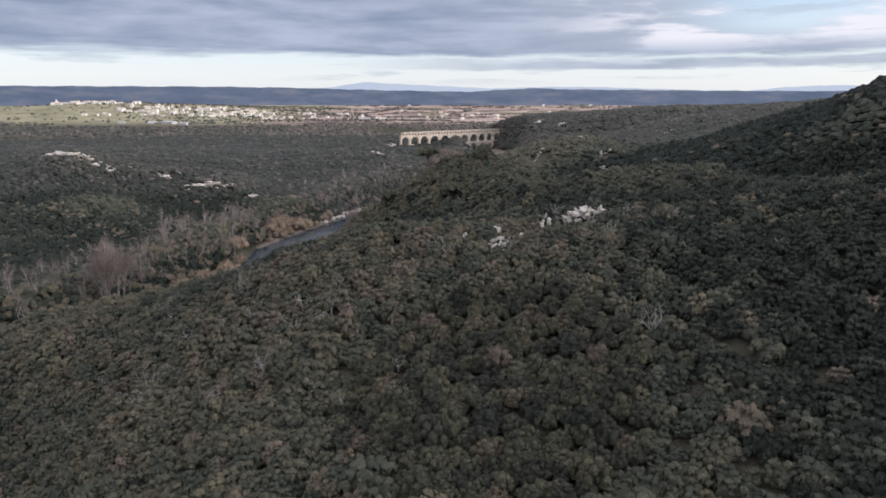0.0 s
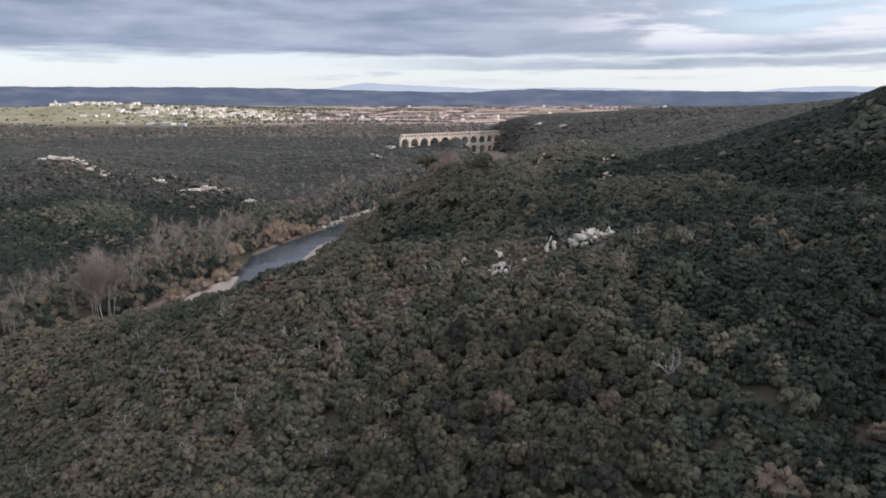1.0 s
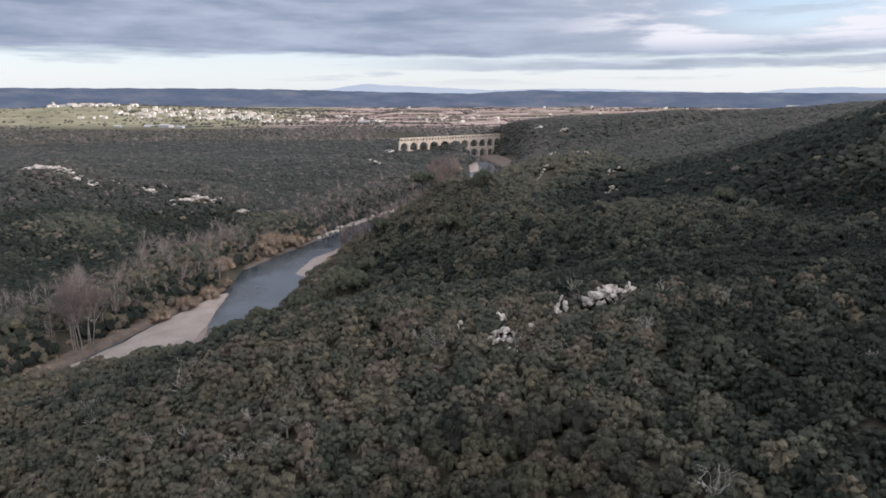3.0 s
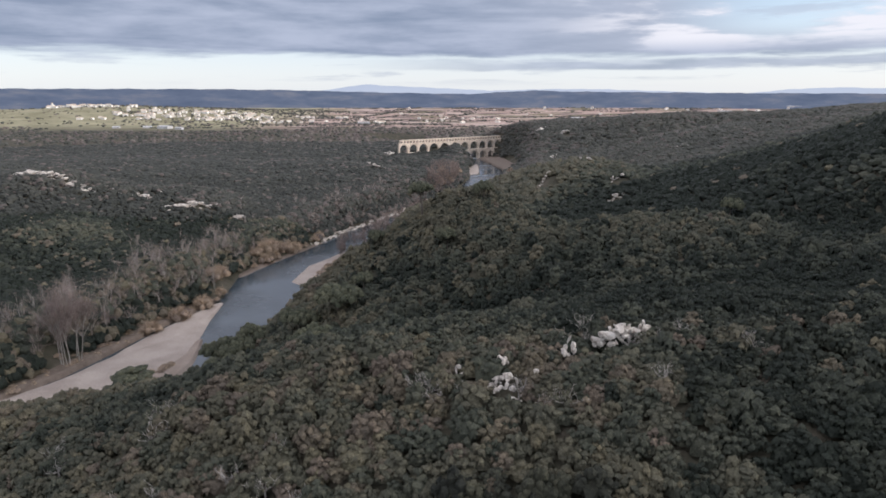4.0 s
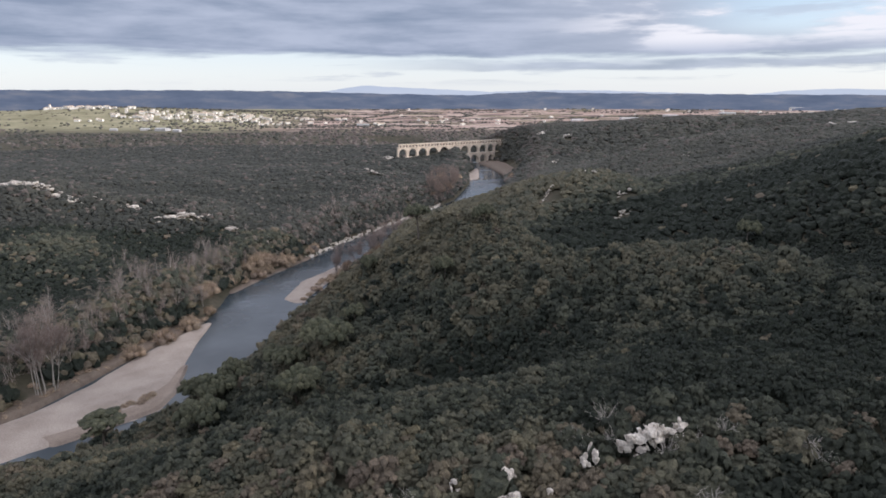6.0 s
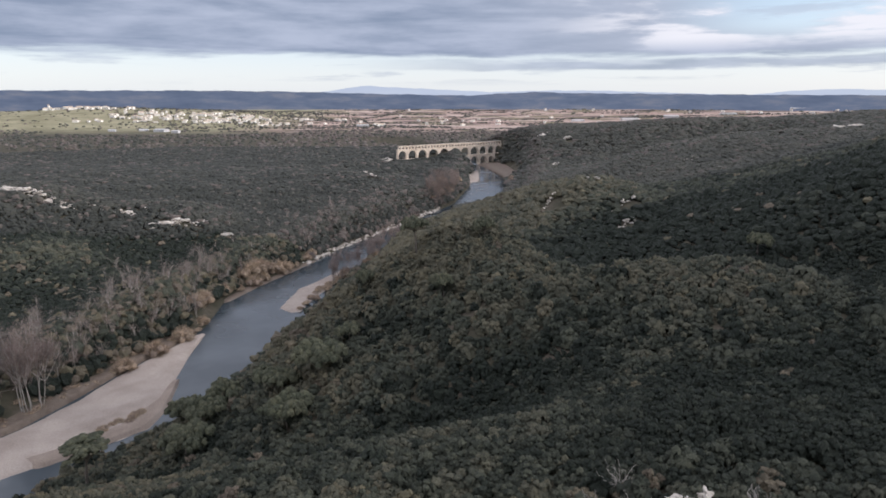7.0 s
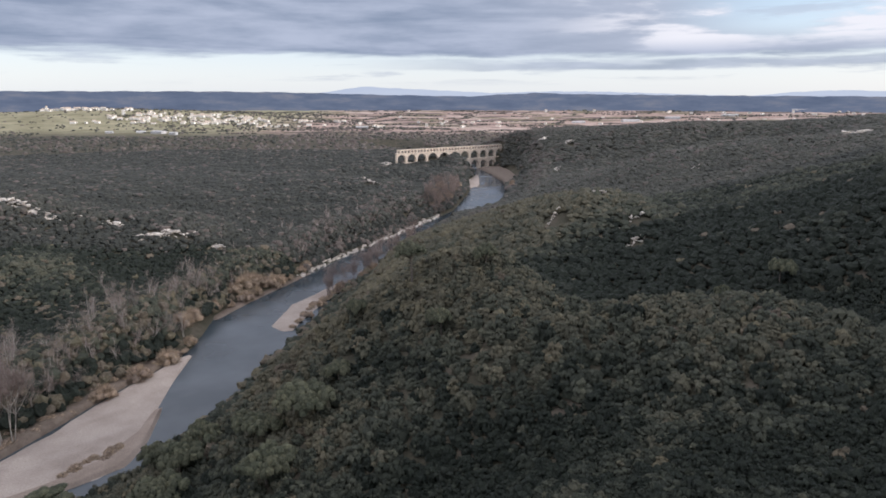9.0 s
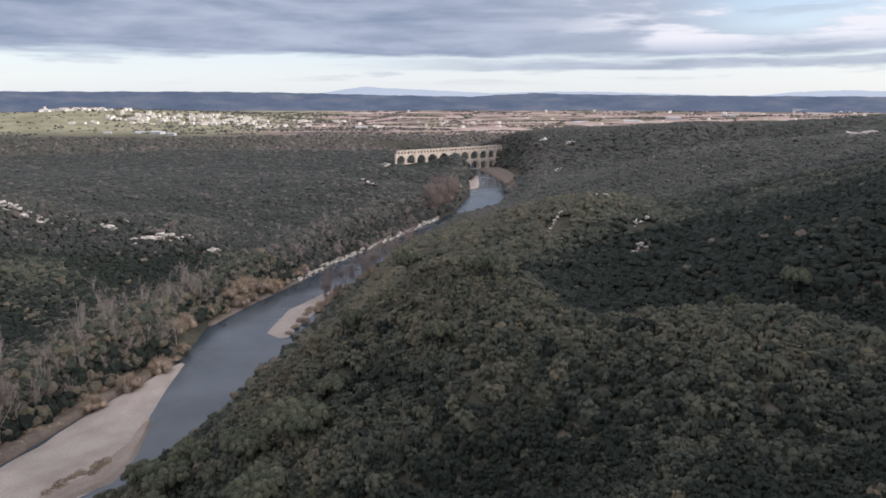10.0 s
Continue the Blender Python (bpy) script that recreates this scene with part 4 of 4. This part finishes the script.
_dead = [dead_tree(80 + k, 3.6 - 0.35 * k) for k in range(4)]
_spots = [(34.2, 102), (20, 131), (35, 133), (-45, 128), (-55, 112), (-63, 118), (-40, 106), (-22, 104), (17.5, 131.5), (27, 148), (42, 147), (62, 118), (-33, 112), (-70, 126)]
_r = np.random.default_rng(17)
_spots += [(_r.uniform(-72, 4), _r.uniform(98, 148)) for _ in range(26)] + [(_r.uniform(0, 60), _r.uniform(128, 160)) for _ in range(10)]
for _k, (_x, _y) in enumerate(_spots):
    _s = 1.05 if _k == 0 else _r.uniform(0.6, 0.95)
    _m = pose(_x, _y, floor_z(_x, _y) + (1.3 if _k else 1.6), 0, 0, 97.0 * _k) @ Matrix.Diagonal((_s, _s, _s, 1))
    if _k < 4:
        _dead[_k].matrix_basis = _m
    else:
        copy_thing(_dead[_k % 4], _m).matrix_basis = _m


# ---- limestone -----------------------------------------------------------------------
def boulder_mesh(seed, mat=None):
    rng = np.random.default_rng(seed)
    v, f = ICO[2]
    v = v.copy()
    for _ in range(16):
        n = rng.normal(size=3)
        n /= np.linalg.norm(n)
        d = v @ n
        cut = rng.uniform(0.35, 0.75)
        v -= np.where(d > cut, d - cut, 0)[:, None] * n
    v += rng.normal(0, 0.05, v.shape)
    return mesh_from("boulder", v, f, mat or LIMESTONE)


BOULDERS = [boulder_mesh(k) for k in range(6)]
LEDGE_B = [boulder_mesh(20 + k, LEDGE_ROCK) for k in range(6)]


def outcrop(x, y, lx, ly, count, size, turn, label, seed, pile):
    """Broken slabs and blocks of rock stepping up along a line; pile is the height of the middle."""
    rng = np.random.default_rng(seed)
    root = tagged(new("rock_outcrop"), label, "rock", "limestone outcrops")
    z0 = floor_z(x, y)
    root.matrix_basis = pose(x, y, z0, 0, 0, turn)
    ct, st = math.cos(radians(turn)), math.sin(radians(turn))
    slab = y > 200
    for _ in range(count):
        u, w = float(np.clip(rng.normal(0, 0.6), -1.3, 1.3)) * lx, float(np.clip(rng.normal(0, 0.5), -1, 1)) * ly
        s = size * math.exp(rng.normal(0, 0.45))
        gz = floor_z(x + u * ct - w * st, y + u * st + w * ct) - z0
        up = pile * max(0.0, 1 - (u / lx) ** 2 * 0.5) * max(0.25, 1 - (w / ly) ** 2) * (rng.uniform(0.35, 1.1) if slab else 1.0)
        lean, high = (14, rng.uniform(0.5, 1.0)) if slab else (30, rng.uniform(0.7, 1.2))
        part("boulder", BOULDERS[rng.integers(0, 6)], root, m=pose(u, w, gz + up - 0.2 * s, rng.uniform(-lean, lean), rng.uniform(-lean, lean), rng.uniform(-40, 40) if slab else rng.uniform(0, 360)) @ Matrix.Diagonal((s * rng.uniform(1.0, 2.2), s * rng.uniform(0.8, 1.2), s * high if slab else max(s * high, up * 0.32), 1)))
    return root


ROCKS = [(31, 145.6, 4.6, 1.5, 46, 0.55, 14, 4.3), (12.4, 136.4, 1.9, 3.6, 44, 0.38, 20, 2.3), (22.8, 142.8, 0.9, 0.7, 14, 0.5, 0, 5.2), (4.7, 140.4, 0.9, 0.7, 8, 0.4, 0, 3.0), (12, 141.2, 1.0, 0.7, 9, 0.38, 0, 2.7), (36, 147.5, 1.5, 0.7, 10, 0.5, 0, 3.6),
         (17, 138, 1.6, 0.7, 9, 0.3, 30, 2.4), (-228, 640, 21, 4, 95, 1.7, 25, 4.6), (-348, 624, 30, 3.5, 85, 1.9, 4, 4.6), (-428, 612, 24, 2.5, 45, 1.6, 6, 4.2), (-186, 638, 6, 2, 20, 1.6, 0, 4.4), (-275, 643, 8, 2, 18, 1.5, 20, 4.2), (-300, 640, 7, 2, 14, 1.4, 0, 4.2), (-260, 656, 4, 2, 8, 1.3, 0, 2.5), (-234, 797, 6, 2, 8, 1.6, 0, 3.0),
         (206, 1416, 10.8, 3.6, 17, 2.3, 15, 6.5), (246, 1364, 8.4, 3.6, 15, 2.3, 0, 6.5), (198, 1214, 6, 3.6, 15, 2.1, 0, 6.5), (103, 512, 7, 1.2, 26, 1.0, -20, 3.8), (72, 490, 10, 1.0, 30, 0.8, 55, 3.8), (116, 470, 9, 1.0, 28, 0.8, 20, 3.8), (109, 446, 9, 1.2, 28, 0.8, 25, 3.8),
         (352, 1136, 14.4, 4.8, 23, 2.3, 25, 6.5), (377, 1097, 7.2, 4.8, 13, 2.1, 0, 6.5), (392, 1059, 7.2, 7.2, 17, 2.2, 0, 6.5), (317, 1104, 8.4, 3.6, 13, 2.0, 20, 6.5), (487, 1017, 16.8, 4.8, 23, 2.1, 30, 6.5), (526, 1033, 9.6, 3.6, 15, 2.0, 30, 6.5), (533, 972, 10.8, 19.2, 30, 2.5, 10, 6.5), (547, 959, 18, 6, 34, 2.5, 20, 6.5),
         (252, 739, 9, 3, 13, 1.3, 20, 4.6), (-111, 1028, 9, 3, 16, 1.6, 20, 5.5), (-90, 977, 11, 3, 18, 1.5, -20, 5.5), (-105, 1380, 18, 4, 24, 2.2, 10, 6.5), (52, 1280, 22, 14, 44, 1.7, 70, 1.2), (60, 1380, 26, 16, 44, 1.8, 70, 1.2), (40, 1165, 7, 3, 9, 1.2, 60, 0.5), (104, 1400, 18, 5, 20, 1.6, 110, 0.8), (124, 1310, 20, 5, 20, 1.7, 80, 0.8)]
for _k, (_x, _y, _lx, _ly, _n, _s, _t, _h) in enumerate(ROCKS):
    if _s >= 1.0 and _y < 1250 and _h > 2:
        _lx, _n, _s = _lx * 1.25, int(_n * 1.7), _s * 0.68
    outcrop(_x, _y, _lx, _ly, _n, _s, _t, "pale grey limestone boulders breaking through oak scrub", 100 + _k, _h)


def river_ledge():
    rng = np.random.default_rng(8)
    root = tagged(new("rock_ledge"), "long pale limestone ledge along the water", "rock")
    for k in range(260):
        y = 640 + 300 * (k + rng.uniform(0, 1)) / 260
        back = rng.uniform(0, 1)
        swell = 0.6 + 0.4 * math.sin(y * 0.07) * math.sin(y * 0.023 + 1)
        x = float(np.interp(y, LEFT_Y, LEFT_X)) + 2.0 - back * (3 + 7 * swell)
        s = rng.uniform(1.1, 2.9)
        part("boulder", LEDGE_B[rng.integers(0, 6)], root, m=pose(x, y, 0.1 + back * 4.2 * swell, rng.uniform(-14, 14), rng.uniform(-14, 14), 67 + rng.uniform(-30, 30)) @ Matrix.Diagonal((s * rng.uniform(1.2, 2.4), s * rng.uniform(0.7, 1.1), s * rng.uniform(0.5, 0.9), 1)))


river_ledge()


# ---- stone aqueduct ---------------------------------------------------------------------
def bay_mesh(width, height, span, spring, thick, mat):
    """One bay of an arcade: a wall with an arched opening, from x = 0 to width."""
    n = 14
    c, r = width / 2, span / 2
    arc = [(c + r * math.cos(math.pi * (1 - k / n)), spring + r * math.sin(math.pi * (1 - k / n))) for k in range(n + 1)]
    bm = bmesh.new()
    polys = [[(0, 0), (c - r, 0), (c - r, spring), (c - r, height), (0, height)], [(c + r, 0), (width, 0), (width, height), (c + r, height), (c + r, spring)]]
    for k in range(n):
        a, b = arc[k], arc[k + 1]
        polys.append([a, b, (b[0], height), (a[0], height)])
    for y in (0.0, thick):
        for p in polys:
            vs = [bm.verts.new((q[0], y, q[1])) for q in p]
            bm.faces.new(vs if y == 0 else vs[::-1])
    rim = [(c - r, 0), *arc, (c + r, 0)]
    strips = [rim, [(0, 0), (0, height)], [(0, height), (width, height)], [(width, height), (width, 0)]]
    for st in strips:
        for a, b in zip(st[:-1], st[1:]):
            bm.faces.new([bm.verts.new(q) for q in ((a[0], 0, a[1]), (a[0], thick, a[1]), (b[0], thick, b[1]), (b[0], 0, b[1]))])
    bmesh.ops.remove_doubles(bm, verts=bm.verts, dist=0.001)
    bmesh.ops.recalc_face_normals(bm, faces=bm.faces)
    me = bpy.data.meshes.new("arcade_bay")
    bm.to_mesh(me)
    bm.free()
    me.materials.append(mat)
    return me


def box_mesh(name, x0, x1, y0, y1, z0, z1, mat):
    v = [(x, y, z) for x in (x0, x1) for y in (y0, y1) for z in (z0, z1)]
    f = [(0, 1, 3, 2), (4, 6, 7, 5), (0, 4, 5, 1), (2, 3, 7, 6), (0, 2, 6, 4), (1, 5, 7, 3)]
    return mesh_from(name, v, f, mat)


def aqueduct():
    root = tagged(new("stone_aqueduct"), "three-tiered tan stone aqueduct with many arches", "aqueduct")
    turn = math.degrees(math.atan2(160, 212))
    root.matrix_basis = pose(-85, 1400, 0, 0, 0, turn)
    centres = [6, 30, 55.1, 81.7, 111.9, 139.9, 166.7, 193.9, 218.7, 241.7, 262]
    edges = [-6] + [(a + b) / 2 for a, b in zip(centres[:-1], centres[1:])] + [274]
    for k in range(11):
        w = edges[k + 1] - edges[k]
        if 4 <= k <= 9:
            part("lower_arch", bay_mesh(w, 24.4, w - 4.6, 10.5, 6.4, MASONRY), root, m=pose(edges[k], -3.2, -2.5))
        part("middle_arch", bay_mesh(w, 19.0, w - 4.4, 19.0 - (w - 4.4) / 2 - 2.6, 4.6, MASONRY), root, m=pose(edges[k], -2.3, 22.4))
        if 3 <= k < 10:
            part("pier_cutwater", box_mesh("pier_cutwater", -2.0, 2.0, -4.6, 4.6, -2.5, 12.0, MASONRY), root, m=pose(edges[k + 1], 0, 0))
    part("string_course", box_mesh("string_course", -6, 274, -3.7, 3.7, 21.6, 22.5, MASONRY), root)
    part("string_course", box_mesh("string_course", -6, 274, -2.8, 2.8, 41.1, 42.0, MASONRY), root)
    n = 35
    w = 274.0 / n
    bay = bay_mesh(w, 6.0, w - 2.9, 2.4, 3.0, MASONRY)
    for k in range(n):
        part("upper_arch", bay, root, m=pose(-3 + k * w, -1.5, 41.9))
    part("channel_top", box_mesh("channel_top", -3, 271, -1.9, 1.9, 47.8, 48.9, MASONRY), root)
    return root


aqueduct()


# ---- village and sheds on the plain ------------------------------------------------------
def house(name, w, d, h, roof_h, label, category, group, roof_mat=ROOF_TILE, wall_mat=WHITE_WALL):
    root = tagged(new(name), label, category, group)
    part("wall", box_mesh("house_wall", -w / 2, w / 2, -d / 2, d / 2, -2.0, h, wall_mat), root)
    v = [(-w / 2 - 0.4, -d / 2 - 0.4, h), (w / 2 + 0.4, -d / 2 - 0.4, h), (w / 2 + 0.4, d / 2 + 0.4, h), (-w / 2 - 0.4, d / 2 + 0.4, h), (-w / 2 - 0.4, 0, h + roof_h), (w / 2 + 0.4, 0, h + roof_h)]
    f = [(0, 1, 5, 4), (2, 3, 4, 5), (0, 4, 3, 3), (1, 2, 5, 5), (0, 3, 2, 1)]
    tri = [t for q in f for t in ((q[0], q[1], q[2]), (q[0], q[2], q[3])) if len(set(t)) == 3]
    part("roof", mesh_from("house_roof", v, tri, roof_mat), root)
    return root


def village():
    rng = np.random.default_rng(21)
    protos = [house("village_house", 15, 10, 7, 2.0, "cream village house with clay tile roof", "house", "houses of the hill village"),
              house("village_house", 20, 11, 8, 2.4, "long cream house with clay tile roof", "house", "houses of the hill village"),
              house("village_house", 11, 10, 9, 1.8, "tall cream house with clay tile roof", "house", "houses of the hill village")]
    # houses stand in lanes and clusters: along the crest, down the slope, and loose over the plain
    hubs = [(rng.normal(-1080, 270), rng.normal(3120, 130)) for _ in range(34)]
    n = 0
    while n < 330:
        u = rng.uniform(0, 1)
        if u < 0.17:
            x, y = rng.normal(-1800, 110), rng.normal(3400, 30)
        elif u < 0.74:
            cx, cy = hubs[rng.integers(0, len(hubs))]
            x, y = cx + rng.normal(0, 48), cy + rng.normal(0, 22)
        else:
            x = rng.uniform(-900, 2300)
            y = rng.normal(3000, 130) if x < -250 else rng.uniform(2900, 4200)
        m = pose(x, y, floor_z(x, y), 0, 0, rng.uniform(-40, 40)) @ Matrix.Diagonal((*[rng.uniform(0.7, 1.15)] * 3, 1))
        if n < 3:
            protos[n].matrix_basis = m
        else:
            copy_thing(protos[n % 3], m)
        n += 1
    tower = house("church_tower", 7, 7, 20, 4, "slender pale stone church tower", "tower", "")
    tower.matrix_basis = pose(-1950, 3390, floor_z(-1950, 3390), 0, 0, 10)
    keep = house("castle", 40, 18, 10, 3, "pale stone castle on the village hill", "castle", "")
    keep.matrix_basis = pose(-1850, 3380, floor_z(-1850, 3380), 0, 0, 8)
    for x, y, w, d, h in ((-1000, 2440, 44, 30, 9), (-1085, 2490, 30, 18, 6), (-1190, 2470, 24, 14, 5), (-925, 2380, 26, 16, 6), (-330, 2820, 50, 20, 8), (2080, 3950, 150, 60, 14), (1500, 3600, 80, 30, 9), (900, 3300, 90, 24, 8), (1150, 3450, 70, 26, 8), (640, 3250, 60, 20, 7)):
        s = house("shed", w, d, h, 2.5, "long pale metal shed on the plain", "shed", "sheds on the plain", SHED_METAL, SHED_METAL)
        s.matrix_basis = pose(x, y, floor_z(x, y), 0, 0, (x * 0.03) % 30 - 15)


village()


def plain_woods():
    rng = np.random.default_rng(31)
    n = 24000
    x, y = rng.uniform(-2500, 2500, n), rng.uniform(1600, 3900, n)
    band = 0.5 + 0.5 * np.sin(y * 0.011 + 1.5 * np.sin(x * 0.004)) * np.sin(x * 0.0031 + 0.8 * np.sin(y * 0.006))
    dens = np.where(y < np.where(x > -500, 2520, 2250), 0.9, 0.6 * (band > 0.66) * (y < 3000))
    dens = np.where((x < -600) & (y > 2550), np.where(x + 0.8 * (y - 2600) > -1150, 0.34, 0.10), dens)
    ok = (np.abs(x) < 0.74 * y) & (rng.uniform(size=n) < dens)
    x, y = x[ok], y[ok]
    hx, hy = [], []
    for _ in range(150):
        cx, cy, ln = rng.uniform(-1100, 2700), rng.uniform(2350, 4350), rng.uniform(60, 420)
        k = int(ln / 8)
        t = rng.uniform(-0.5, 0.5, k) * ln
        tilt = rng.choice((0.05, -0.12, 0.2, 2.5))
        q = np.hypot(1, tilt)
        hx.append(cx + t / q + rng.normal(0, 2, k))
        hy.append(cy + t * tilt / q + rng.normal(0, 5, k))
    x, y = np.concatenate([x, *hx]), np.concatenate([y, *hy])
    n = len(x)
    r = rng.uniform(5, 9, n)
    t = np.where(rng.uniform(size=n) < np.where((y < 2700) & (x > -500), 0.66, 0.28), rng.uniform(0.74, 1.0, n), rng.uniform(0.1, 0.6, n))
    woods("woods_of_the_plain", FAR_T, np.stack([x, y, land(x, y)], -1), r, r * 0.8, t, FAR_FOREST, "dark and brown woods across the far plain", 32)


plain_woods()
